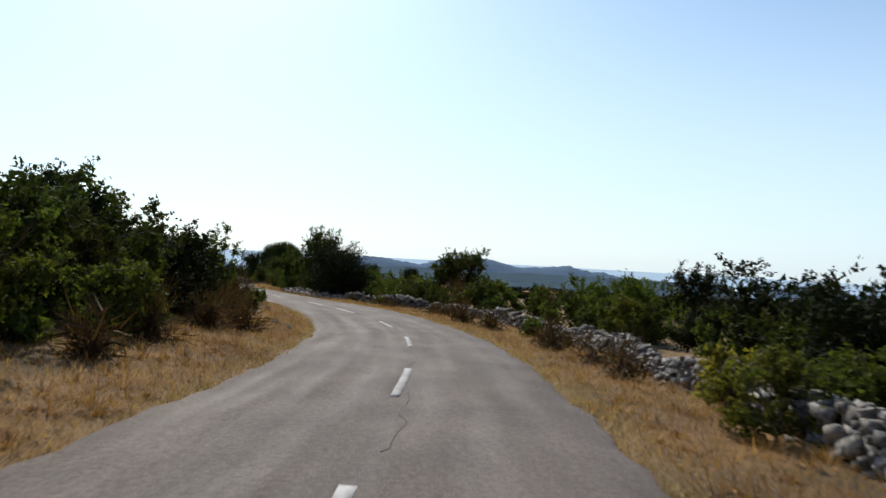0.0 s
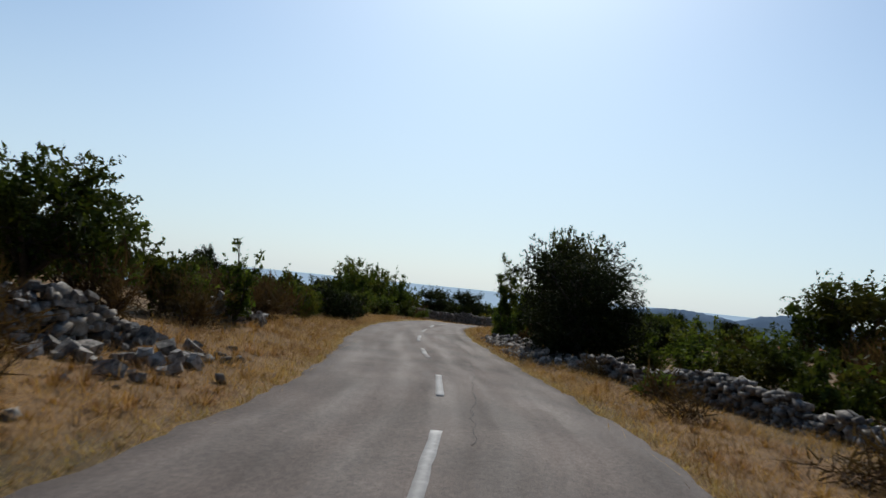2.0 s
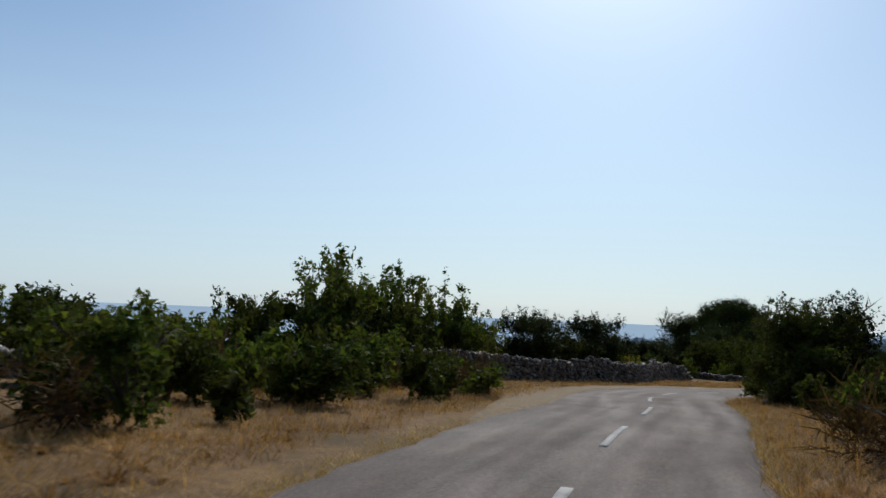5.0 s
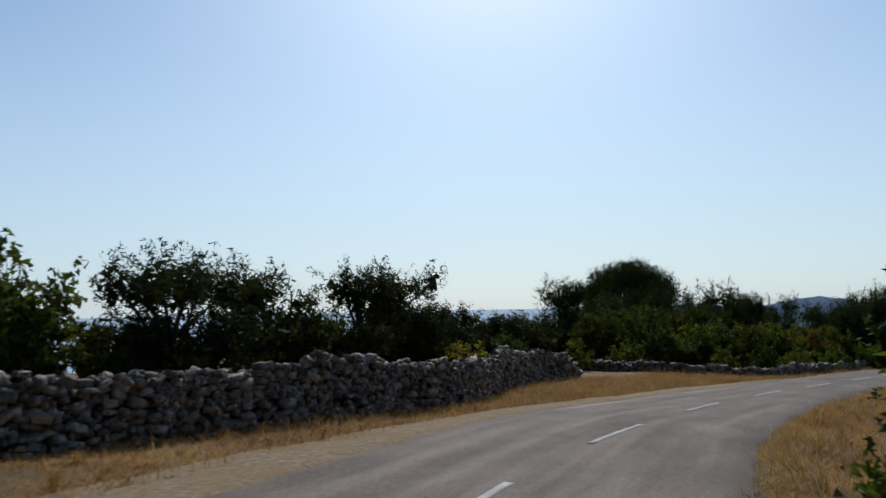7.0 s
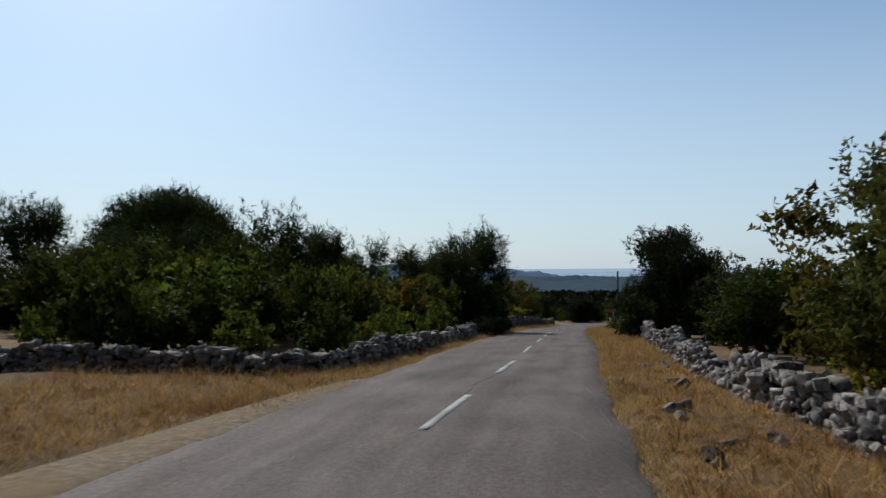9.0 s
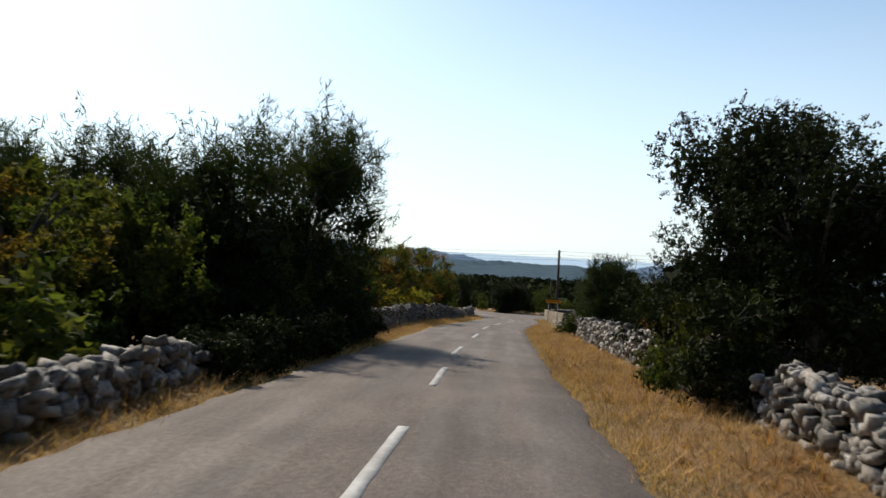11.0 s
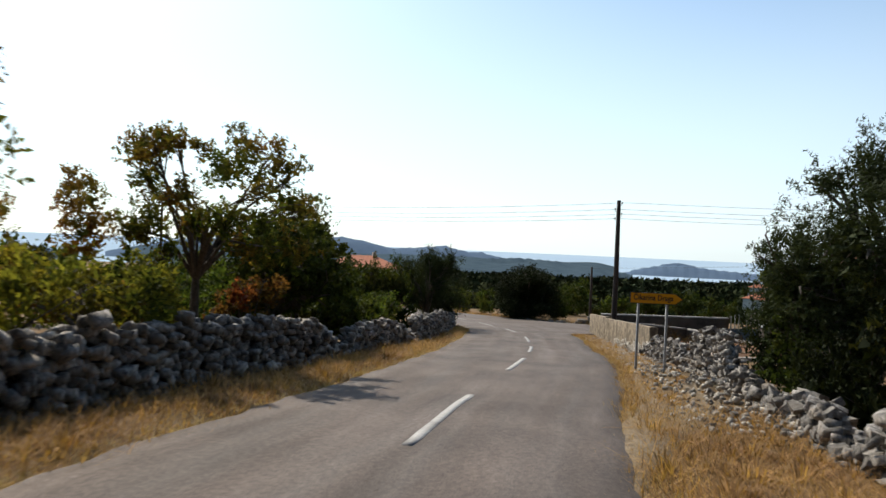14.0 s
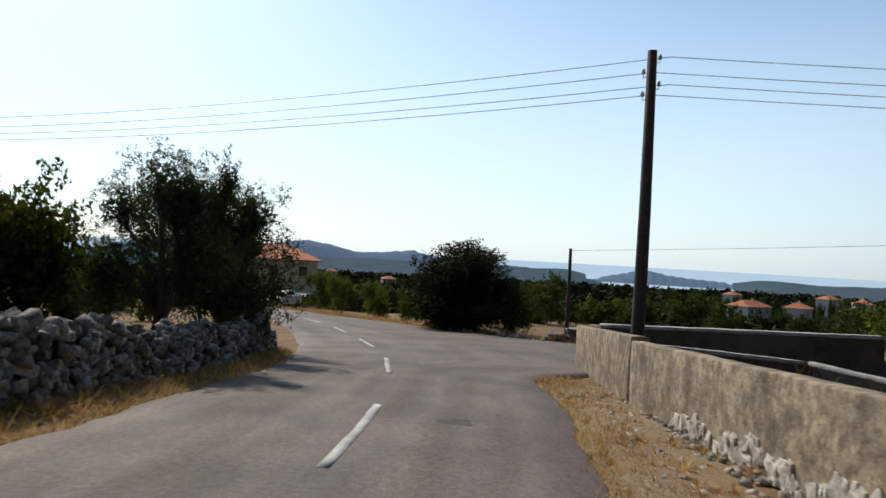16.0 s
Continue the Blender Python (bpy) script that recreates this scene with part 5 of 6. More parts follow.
dry_wall("wall_track", [(124, 17), (126, 11), (126.5, 7.5), (126.6, 5.0), (129, 4.1), (134, 3.9), (141, 4.0), (150, 4.4), (155, 4.7)], 0.55, "low rough dry-stone wall beside the road", 6, 1, size=0.165, ruin=0.35, focus=(125, 135))
dry_wall("wall_seaward", [(155.5, 4.8), (161.5, 4.8), (167, 4.95), (172, 5.1), (177.3, 5.25), (187.8, 5.15)], 0.88, "long dry-stone wall of dark limestone along the road", 7, 1, ruin=0.16, focus=(158, 171), size=0.145)
dry_wall("wall_seaward_end", [(195.6, 5.2), (200, 5.25), (205.5, 5.4), (212, 5.2), (216, 4.8)], 0.88, "dry-stone wall of dark limestone bending with the road", 12, 1, ruin=0.16, focus=(196, 209))
dry_wall("wall_seaward_gap", [(187.6, 5.15), (192, 5.2), (196, 5.2)], 0.66, "sunken stretch of the dark dry-stone wall", 15, 1, ruin=0.2, focus=(188, 196))
dry_wall("wall_inland_mid", [(107, -3.0), (116, -3.3), (121, -3.4), (126, -3.25), (135, -3.2), (146, -3.3), (152, -3.5)], 0.74, "weathered dry-stone wall of pale limestone", 8, -1, focus=(112, 127), ruin=0.62)
dry_wall("wall_inland", [(152, -3.6), (157, -3.3), (163, -3.05), (167, -3.05), (172, -3.1), (174, -3.05)], 0.94, "dry-stone wall of sunlit pale limestone along the verge", 9, -1, focus=(156, 168), ruin=0.14)
dry_wall("wall_inland_sunk", [(173.7, -3.05), (176, -3.0), (181, -2.9)], 0.7, "lower stretch of the pale dry-stone wall", 18, -1, focus=(174, 181), ruin=0.25, limit=150)
dry_wall("wall_inland_low", [(180.6, -2.9), (184.5, -2.95), (188.6, -3.05)], 0.5, "collapsed end of the pale dry-stone wall", 16, -1, ruin=0.4, limit=140)
dry_wall("wall_yard", [(188.4, -3.15), (190.5, -3.1), (193.6, -2.95)], 1.02, "rough dry-stone wall of a yard behind the road sign", 10, -1, size=0.14, focus=(188, 194), ruin=0.08)
dry_wall("wall_yard_low", [(193.2, -2.98), (196, -2.8), (199.2, -2.55)], 0.72, "lower stretch of the yard's dry-stone wall", 17, -1, size=0.13, focus=(193, 200), ruin=0.1)
dry_wall("wall_junction", [(222.5, -9.2), (223.2, -7.2), (223.8, -5.8)], 0.8, "stub of a stone wall across the junction", 11, -1, size=0.3, limit=60)
dry_wall("wall_field_inland", [(161.0, -3.9), (160.4, -7.0), (159.6, -13.0)], 0.95, "dark dry-stone field wall running off from the roadside wall", 14, -1, ruin=0.2, limit=110)
rubble(53, 57.5, -3.6, -1.5, 320, 0.17, 21, "heap of grey limestone under the roadside tree", mound=0.5)
rubble(46.5, 52, -3.8, -1.6, 240, 0.17, 22, "tumbled limestone from the collapsed wall", mound=0.35)
rubble(93, 99, -3.4, -1.9, 260, 0.18, 23, "heap of limestone at the inner bend", mound=0.9)
rubble(182, 194, -2.9, -1.0, 800, 0.085, 24, "scattered pale broken limestone on the verge", 200, 0.12, ROCKS + WHITE_ROCKS + WHITE_ROCKS)
rubble(194, 209, -2.5, -1.1, 1500, 0.075, 25, "small loose stones on the shoulder", 150, 0.0, ROCKS + WHITE_ROCKS)
rubble(20, 40, 3.4, 6.5, 60, 0.15, 26, "loose limestone blocks in the dry grass of the bank", 40)
rubble(112, 132, -2.6, -1.5, 24, 0.2, 27, "single loose stones in the dry verge", 24)
rubble(206, 210.6, -2.3, -0.9, 160, 0.07, 28, "small pale rubble at the wall's end", 70, 0.0, ROCKS + WHITE_ROCKS)
rubble(223, 236, -5.8, -4.0, 150, 0.18, 29, "stones along the far edge of the junction")

# ---- rendered wall, yard and junction ----
def run_wall(name, a, b, h0, h1, thick, mat, label, coping=None, category="wall", worn=0.006, step=0.3):
    """A straight masonry wall from a to b on the ground, its height going from h0 to h1, with uneven faces."""
    r = np.random.default_rng(len(label))
    ax, ay = a
    bx, by = b
    L = math.hypot(bx - ax, by - ay)
    n = int(L / step) + 2
    tx, ty = (bx - ax) / L, (by - ay) / L
    ga, gb = ground_at(ax, ay), ground_at(bx, by)
    rows = [(-1, 0.0), (-1, 0.2), (-1, 0.4), (-1, 0.6), (-1, 0.8), (-1, 0.985), (-0.93, 1.0), (0.0, 1.004), (0.93, 1.0), (1, 0.985), (1, 0.6), (1, 0.3), (1, 0.0)]
    V = []
    for k in range(n + 1):
        u = k / n
        x, y = ax + (bx - ax) * u, ay + (by - ay) * u
        low_z = ground_at(x, y) - 0.3
        top_z = ga + h0 + (gb + h1 - ga - h0) * u + worn * 0.5 * math.sin(k * step * 2.1) + r.normal(0, worn * 0.35)
        for q, z in rows:
            o = q * thick / 2 + r.normal(0, worn)
            V.append((x - ty * o, y + tx * o, low_z + (top_z - low_z) * z))
    m = len(rows)
    me = mesh_from(name, V, grid_faces(n + 1, m), mat)
    bm = bmesh.new()
    bm.from_mesh(me)
    bm.verts.ensure_lookup_table()
    bm.faces.new([bm.verts[k] for k in range(m)])
    bm.faces.new([bm.verts[m * n + k] for k in range(m)])
    bmesh.ops.recalc_face_normals(bm, faces=bm.faces)
    bm.to_mesh(me)
    bm.free()
    ob = tagged(piece(name, me), label, category, kind="structure")
    if coping:
        V, F = [], []
        for k in range(n + 1):
            u = k / n
            x, y = ax + (bx - ax) * u, ay + (by - ay) * u
            t = ga + h0 + (gb + h1 - ga - h0) * u
            o = thick / 2 + 0.025
            for q, z in ((-o, t - 0.02), (-o, t + 0.05), (o, t + 0.05), (o, t - 0.02)):
                V.append((x - ty * q, y + tx * q, z + r.normal(0, 0.004)))
        F = list(map(tuple, grid_faces(n + 1, 4))) + [(0, 1, 2, 3), (4 * n + 3, 4 * n + 2, 4 * n + 1, 4 * n)]
        piece("coping", mesh_from("coping", V, F, coping), ob, None, "pale weathered coping")
    return ob


W_NEAR, W_KINK, W_END = (-6.45, 195.6), (-5.75, 204.6), (-5.0, 211.0)
wall_rendered = run_wall("wall_rendered", W_NEAR, W_KINK, 0.98, 1.05, 0.26, M_RENDER, "crumbling ochre rendered wall with stone showing below", worn=0.006, step=0.25)
run_wall("wall_rendered_end", (W_KINK[0] + 0.03, W_KINK[1] + 0.06), W_END, 1.12, 1.15, 0.28, M_RENDER, "ochre rendered wall ending at the junction", worn=0.005, step=0.25)
wr2 = np.random.default_rng(5)
for k in range(400):
    u, zz = 0.02 + 0.76 * wr2.random(), 0.6 * wr2.random()
    if zz > 0.36 - 0.34 * u + 0.07 * math.sin(u * 31):
        continue
    x, y = W_NEAR[0] + (W_KINK[0] - W_NEAR[0]) * u, W_NEAR[1] + (W_KINK[1] - W_NEAR[1]) * u
    w = 0.09 + 0.12 * wr2.random()
    m = Matrix.Translation((x - 0.118, y, ground_at(x, y) + 0.04 + zz * 0.9)) @ Euler((wr2.normal(0, .12), wr2.normal(0, .3), 1.49 + wr2.normal(0, .08))).to_matrix().to_4x4() @ Matrix.Diagonal((w * 1.05, 0.075, w * (0.9 + 0.6 * wr2.random()), 1))
    piece("stone", WHITE_ROCKS[k % 4], wall_rendered, m)
# back and pen walls: the shade on their faces is in the concrete colour
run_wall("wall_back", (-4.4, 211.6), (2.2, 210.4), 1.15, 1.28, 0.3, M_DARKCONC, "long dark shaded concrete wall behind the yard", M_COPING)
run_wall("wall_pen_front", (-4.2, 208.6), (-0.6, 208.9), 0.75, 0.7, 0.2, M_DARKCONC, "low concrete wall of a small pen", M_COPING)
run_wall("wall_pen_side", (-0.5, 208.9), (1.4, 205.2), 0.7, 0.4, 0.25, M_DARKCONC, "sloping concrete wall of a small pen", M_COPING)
for nm, x0, x1, y0, y1, h, mat, lab in (("soil_bed", -4.5, 2.5, 198.6, 205.5, 0.06, M_REDSOIL, "bed of bare red soil in the yard"), ("kerb_slab", -4.6, 1.5, 198.0, 198.35, 0.16, M_CONCRETE, "low concrete kerb round the soil bed"), ("yard_slab", 3.4, 14.0, 197.5, 206.5, 0.14, M_CONCRETE, "pale concrete yard slab")):
    ob = part(nm, boxes((x0, x1, y0, y1, ground_at((x0 + x1) / 2, (y0 + y1) / 2) - 1.0, ground_at((x0 + x1) / 2, (y0 + y1) / 2) + h, 0.02)), mat)
    tagged(ob, lab, "yard", kind="structure")

# boards lying on the bare soil
for bx, by, bl, bw, turn, dz in ((-2.2, 201.2, 2.4, 0.16, 12, 0.0), (-1.0, 200.2, 3.0, 0.2, -6, 0.0), (-1.4, 202.6, 2.2, 0.14, 40, 0.0), (0.4, 201.6, 2.6, 0.18, 4, 0.05), (-3.0, 203.6, 1.8, 0.15, 75, 0.0), (-0.2, 204.2, 2.0, 0.12, -20, 0.0)):
    zb = ground_at(-1.0, 202.05) + 0.06 + dz
    ob = part("board", boxes((-bl / 2, bl / 2, -bw / 2, bw / 2, 0.0, 0.05, 0.006)), M_BOARD)
    ob.matrix_basis = Matrix.Translation((bx, by, zb)) @ Matrix.Rotation(radians(turn), 4, "Z")
    tagged(ob, "weathered grey-brown timber board lying on red soil", "board", "boards in the yard")

# small masonry block in the yard
gz = -4.4
block = tagged(new("stone_block"), "square dark masonry block with a pale slab on top", "block")
block.location = (1.4, 203.4, gz)
part("body", boxes((-0.52, 0.52, -0.4, 0.4, -0.6, 0.87, 0.03)), M_DARKCONC, block)
part("slab", boxes((-0.58, 0.58, -0.46, 0.46, 0.87, 0.95, 0.02)), M_WHITEWALL, block, "pale stone slab")

# weeds on the bare soil
for wx, wy, wh, ww in ((-3.6, 205.0, 0.5, 0.9), (-2.6, 204.6, 0.45, 0.8), (-1.4, 205.2, 0.5, 1.0), (0.6, 204.9, 0.4, 0.8), (-3.2, 201.6, 0.35, 0.6), (1.6, 200.4, 0.3, 0.6)):
    plant("dry", 0, 0, wh, ww, 1, (wx, wy), label="small dry brown weed in the red soil", detail=0.27)

# picket gate
gz = -4.62
gate = tagged(new("picket_gate"), "white picket gate with an arched top above a blue board", "gate")
gate.matrix_basis = Matrix.Translation((3.75, 210.7, gz)) @ Matrix.Rotation(radians(8), 4, "Z") @ Matrix.Diagonal((1.12, 1.0, 1.0, 1.0))
part("board", boxes((-1.3, 1.3, -0.03, 0.03, -0.9, 0.32, 0.01)), material("blue_board", (0.10, 0.16, 0.24), (0.08, 0.13, 0.2), 3, 0.7), gate, "blue painted board")
for k in range(13):
    h = 1.0 + 0.22 * math.sin(math.pi * k / 12)
    part("picket", boxes((-1.24 + k * 0.2067 - 0.035, -1.24 + k * 0.2067 + 0.035, -0.05, -0.03, 0.26, h, 0.006)), M_WHITEWALL, gate)

# vine pergola with clutter under it
pergola = tagged(new("pergola"), "dark steel pergola overgrown with thick green vine", "pergola")
PX, PY, PZ = 2.6, 206.0, -4.5
pergola.location = (PX, PY, PZ)
VT = 2.85
for px, py in ((0.4, 0.1), (0.1, 2.6), (4.6, 0.1), (4.6, 2.6)):
    tubes("post", [([(px, py, -0.6), (px, py, VT)], [0.035, 0.035])], M_BLACK, pergola)
for y0 in (0.1, 2.6):
    tubes("rail", [([(0.0, y0, VT), (4.8, y0, VT)], [0.025, 0.025])], M_BLACK, pergola)
tubes("rail", [([(0.1, 0.0, VT), (0.1, 2.8, VT)], [0.025, 0.025])], M_BLACK, pergola)
vr = np.random.default_rng(77)
vine = [(0.7 + 4.2 * vr.random(), 0.2 + 3.6 * vr.random(), VT + 0.15 + 0.25 * vr.random(), 0.8, 0.8, 0.4) for _ in range(22)]
vine += [(0.7 + 3.8 * vr.random(), 0.1 + 0.5 * vr.random(), VT - 0.9 * vr.random(), 0.4, 0.4, 0.6) for _ in range(10)]
piece("vine", leaf_cloud(vine, 24000, 0.075, 0.7, M_GREEN, vr, 0.3, core=0.5, solid=32), pergola, None, "thick green vine leaves")


def stove(x, y, z):
    """Outdoor masonry grill with shelves."""
    root = tagged(new("outdoor_grill"), "dark masonry grill under the pergola", "grill")
    root.location = (x, y, z)
    part("base", boxes((-0.7, 0.7, -0.4, 0.4, -0.5, 0.75, 0.02)), M_DARKCONC, root)
    part("side", boxes((-0.7, -0.55, -0.4, 0.4, 0.75, 1.5, 0.02)), M_DARKCONC, root)
    part("side", boxes((0.55, 0.7, -0.4, 0.4, 0.75, 1.5, 0.02)), M_DARKCONC, root)
    part("hood", boxes((-0.72, 0.72, -0.42, 0.42, 1.5, 1.7, 0.03)), M_BLACK, root)
    part("shelf", boxes((-1.2, -0.7, -0.35, 0.35, 0.7, 0.76, 0.01)), M_COPING, root)


stove(6.0, 209.7, -4.5)
stairs = tagged(new("stair_wall"), "white plastered sloping stair wall beside the pergola", "wall")
stairs.location = (7.5, 210.8, -4.6)
bm = bmesh.new()
prof = [(-0.9, -0.5), (1.6, -0.5), (1.6, 0.5), (0.2, 1.1), (-0.7, 2.1), (-0.9, 2.1)]
fr, bk = [bm.verts.new((x, -0.12, z)) for x, z in prof], [bm.verts.new((x, 0.12, z)) for x, z in prof]
bm.faces.new(fr)
bm.faces.new(bk[::-1])
for k in range(6):
    bm.faces.new((fr[k], bk[k], bk[(k + 1) % 6], fr[(k + 1) % 6]))
bmesh.ops.recalc_face_normals(bm, faces=bm.faces)
part("body", bm, M_WHITEWALL, stairs)
pot = tagged(new("flower_pot"), "clay pot with a dry brown plant in the yard", "plant pot")
pot.location = (5.2, 205.0, -4.4)
tubes("pot", [([(0, 0, 0), (0, 0, 0.2), (0, 0, 0.38), (0, 0, 0.42)], [0.14, 0.18, 0.22, 0.2])], M_FLOWER, pot, 14)
piece("plant", leaf_cloud([(0, 0, 0.68, 0.3, 0.3, 0.28), (0.15, 0.1, 0.6, 0.2, 0.2, 0.2)], 700, 0.05, 0.35, M_DRYTWIG, vr, 0.1), pot, None, "dry brown leaves")

# ---- direction sign ----
sx, sy = -9.29, 186.5
sign = tagged(new("direction_sign"), "yellow arrow-shaped direction sign on two grey steel posts", "road sign")
sgz = ground_at(sx, sy)
sign.matrix_basis = Matrix.Translation((sx, sy, sgz)) @ Matrix.Rotation(radians(-6), 4, "Z")
SW, SH = 1.15, 0.245
SB = -1.53 - sgz


def sign_plate(inset, y0, y1):
    bm = bmesh.new()
    c = [(-SW / 2 + inset, SB + inset), (SW / 2 - 0.17 - inset * 0.4, SB + inset), (SW / 2 - inset * 1.6, SB + SH / 2), (SW / 2 - 0.17 - inset * 0.4, SB + SH - inset), (-SW / 2 + inset, SB + SH - inset)]
    a = [bm.verts.new((x, y0, z)) for x, z in c]
    b = [bm.verts.new((x, y1, z)) for x, z in c]
    bm.faces.new(a)
    bm.faces.new(b[::-1])
    for k in range(5):
        bm.faces.new((a[k], b[k], b[(k + 1) % 5], a[(k + 1) % 5]))
    bmesh.ops.recalc_face_normals(bm, faces=bm.faces)
    return bm


part("border", sign_plate(0.0, -0.012, 0.012), M_BLACK, sign, "black border")
part("panel", sign_plate(0.014, -0.016, -0.011), M_SIGN, sign, "yellow panel")
text = bpy.data.curves.new("lettering", "FONT")
text.offset = 0.0035
text.body, text.size, text.extrude, text.align_x, text.align_y = "\u010cikarina Draga", 0.165, 0.002, "CENTER", "CENTER"
text.materials.append(M_BLACK)
lettering = new("lettering", text)
lettering.parent = sign
lettering.matrix_basis = Matrix.Translation((-0.075, -0.02, SB + SH / 2 + 0.01)) @ Matrix.Rotation(radians(90), 4, "X") @ Matrix.Diagonal((0.86, 1.0, 1.0, 1.0))
for px in (-0.38, 0.24):
    tubes("post", [([(px, 0.045, -0.3), (px, 0.045, SB + SH * 0.9)], [0.03, 0.03])], M_STEEL, sign, 10)

# ---- poles and wires ----
def wood_pole(x, y, top, label, r=0.12):
    z = ground_at(x, y)
    root = tagged(new("utility_pole"), label, "utility pole")
    root.location = (x, y, z)
    h = top - z
    tubes("pole", [([(0, 0, -0.4), (0.02, 0, h * 0.5), (0, 0, h)], [r * 1.2, r, r * 0.78])], M_WOODPOLE, root, 12)
    return root, h


pole, ph = wood_pole(-4.52, 208.4, 2.17, "tall tarred wooden utility pole behind the rendered wall", 0.125)
for k, z in enumerate((0.22, 0.55, 0.78, 1.02)):
    sgn = -1 if k % 2 else 1
    tubes("bracket", [([(0, 0, ph - z), (sgn * 0.17, 0, ph - z - 0.02), (sgn * 0.17, 0, ph - z + 0.08)], [0.012, 0.012, 0.012])], M_STEEL, pole, 5)
    tubes("insulator", [([(sgn * 0.17, 0, ph - z + 0.05), (sgn * 0.17, 0, ph - z + 0.1), (sgn * 0.17, 0, ph - z + 0.16)], [0.035, 0.045, 0.02])], M_CERAMIC, pole, 8)
wood_pole(-0.55, 231.2, -1.78, "wooden utility pole in the valley", 0.1)
wood_pole(-34.0, 228.0, 2.2, "wooden utility pole among the trees", 0.1)
wood_pole(48.0, 204.0, 4.4, "wooden utility pole beyond the yard", 0.11)


def wire(a, b, sag, r=0.008):
    a, b = np.array(a, float), np.array(b, float)
    u = np.linspace(0, 1, 22)
    p = a + (b - a) * u[:, None] - np.stack([0 * u, 0 * u, 4 * sag * u * (1 - u)], 1)
    return tagged(tubes("wire", [(list(p), [r] * 22)], M_WIRE, None, 4), "thin dark overhead wire between poles", "wire", "overhead wires")


for k, dz in enumerate((0.1, 0.45, 0.68, 0.92)):
    wire((-4.3 + (-0.17 if k % 2 else 0.17), 208.4, 2.17 - dz), (-34.0, 228.0, 2.2 - dz), 0.45)
    wire((-4.3 + (-0.17 if k % 2 else 0.17), 208.4, 2.17 - dz), (48.0, 204.0, 4.4 - dz), 0.7)
wire((-0.55, 231.2, -1.88), (48.0, 204.0, 3.2), 0.5)

# ---- houses and cars ----
def house(x, y, z, w, d, h, turn, wall_mat, label, storeys=1, roof_h=1.3):
    root = tagged(new("house"), label, "house")
    root.matrix_basis = Matrix.Translation((x, y, z)) @ Matrix.Rotation(radians(turn), 4, "Z")
    part("wall", boxes((-w / 2, w / 2, -d / 2, d / 2, -7.0, h, 0.0)), wall_mat, root)
    bm = bmesh.new()
    o = 0.4
    c = [(-w / 2 - o, -d / 2 - o, h), (w / 2 + o, -d / 2 - o, h), (w / 2 + o, d / 2 + o, h), (-w / 2 - o, d / 2 + o, h)]
    lo = [bm.verts.new((p[0], p[1], p[2] - 0.12)) for p in c]
    hi = [bm.verts.new(p) for p in c]
    rd = [bm.verts.new((-w / 2 + d * 0.35, 0, h + roof_h)), bm.verts.new((w / 2 - d * 0.35, 0, h + roof_h))]
    for k in range(4):
        bm.faces.new((lo[k], lo[(k + 1) % 4], hi[(k + 1) % 4], hi[k]))
    bm.faces.new(lo[::-1])
    bm.faces.new((hi[0], hi[1], rd[1], rd[0]))
    bm.faces.new((hi[2], hi[3], rd[0], rd[1]))
    bm.faces.new((hi[1], hi[2], rd[1]))
    bm.faces.new((hi[3], hi[0], rd[0]))
    roof = part("roof", bm, M_TILE, root, "orange clay-tiled hipped roof")
    part("chimney", boxes((w * 0.15, w * 0.15 + 0.5, -0.25, 0.25, h + roof_h * 0.5, h + roof_h + 0.5, 0.02)), M_WHITEWALL, roof)
    for st in range(storeys):
        for side, n, span in ((-1, max(2, int(w / 3)), w), (1, max(2, int(w / 3)), w)):
            for k in range(n):
                cx = -span / 2 + span * (k + 0.5) / n
                z0 = st * 2.8 + 1.0
                win = part("window", boxes((cx - 0.5, cx + 0.5, side * d / 2 - 0.05, side * d / 2 + 0.05, z0, z0 + 1.2)), M_WHITEWALL, root, "white window frame")
                part("pane", boxes((cx - 0.42, cx + 0.42, side * (d / 2 + 0.03) - 0.03, side * (d / 2 + 0.03) + 0.03, z0 + 0.08, z0 + 1.12)), M_GLASS, win)
    return root


def at_ray(az, dist, z):
    a = radians(az)
    return -9.79 - math.sin(a) * dist, 192.75 + math.cos(a) * dist, z


house(-22.3, 276.0, -9.6, 9.0, 8.0, 5.6, 12, M_GREENWALL, "two-storey mint house with an orange tiled roof", 2, 1.5)
for az, dist, w, z, turn in ((-26.0, 232, 11, -16.0, 5), (-29.1, 265, 9, -17.0, 20), (-33.0, 340, 10, -17.0, 30), (-30.9, 420, 9.5, -18.6, 0), (-24.9, 480, 10, -21.6, 10), (-35.5, 380, 10, -16.6, 15), (-0.1, 500, 9, -25.4, 10), (4.2, 620, 10, -26.4, -5)):
    x, y, _ = at_ray(az, dist, 0)
    house(x, y, z, w, 7.0, 2.9, turn - az, M_WHITEWALL, "small pale house with an orange tiled roof in the valley", 1, 1.7)
    for q in (-0.75, -0.3, 0.2, 0.65):
        a = radians(az)
        px, py, _ = at_ray(az, dist - 9 - 5 * abs(q), 0)
        px, py = px + math.cos(a) * w * q, py + math.sin(a) * w * q
        top = z + 1.6 + 0.9 * math.sin(az + 5 * q)
        plant("oak", 0, 0, 4.0, 4.6, 1, (px, py), top=max(top, ground_at(px, py) + 2.5), detail=0.27)
house(11.6, 208.4, -4.4, 5.0, 5.0, 3.9, 20, M_WHITEWALL, "small pale house with an orange tiled roof behind the yard", 1, 1.2)


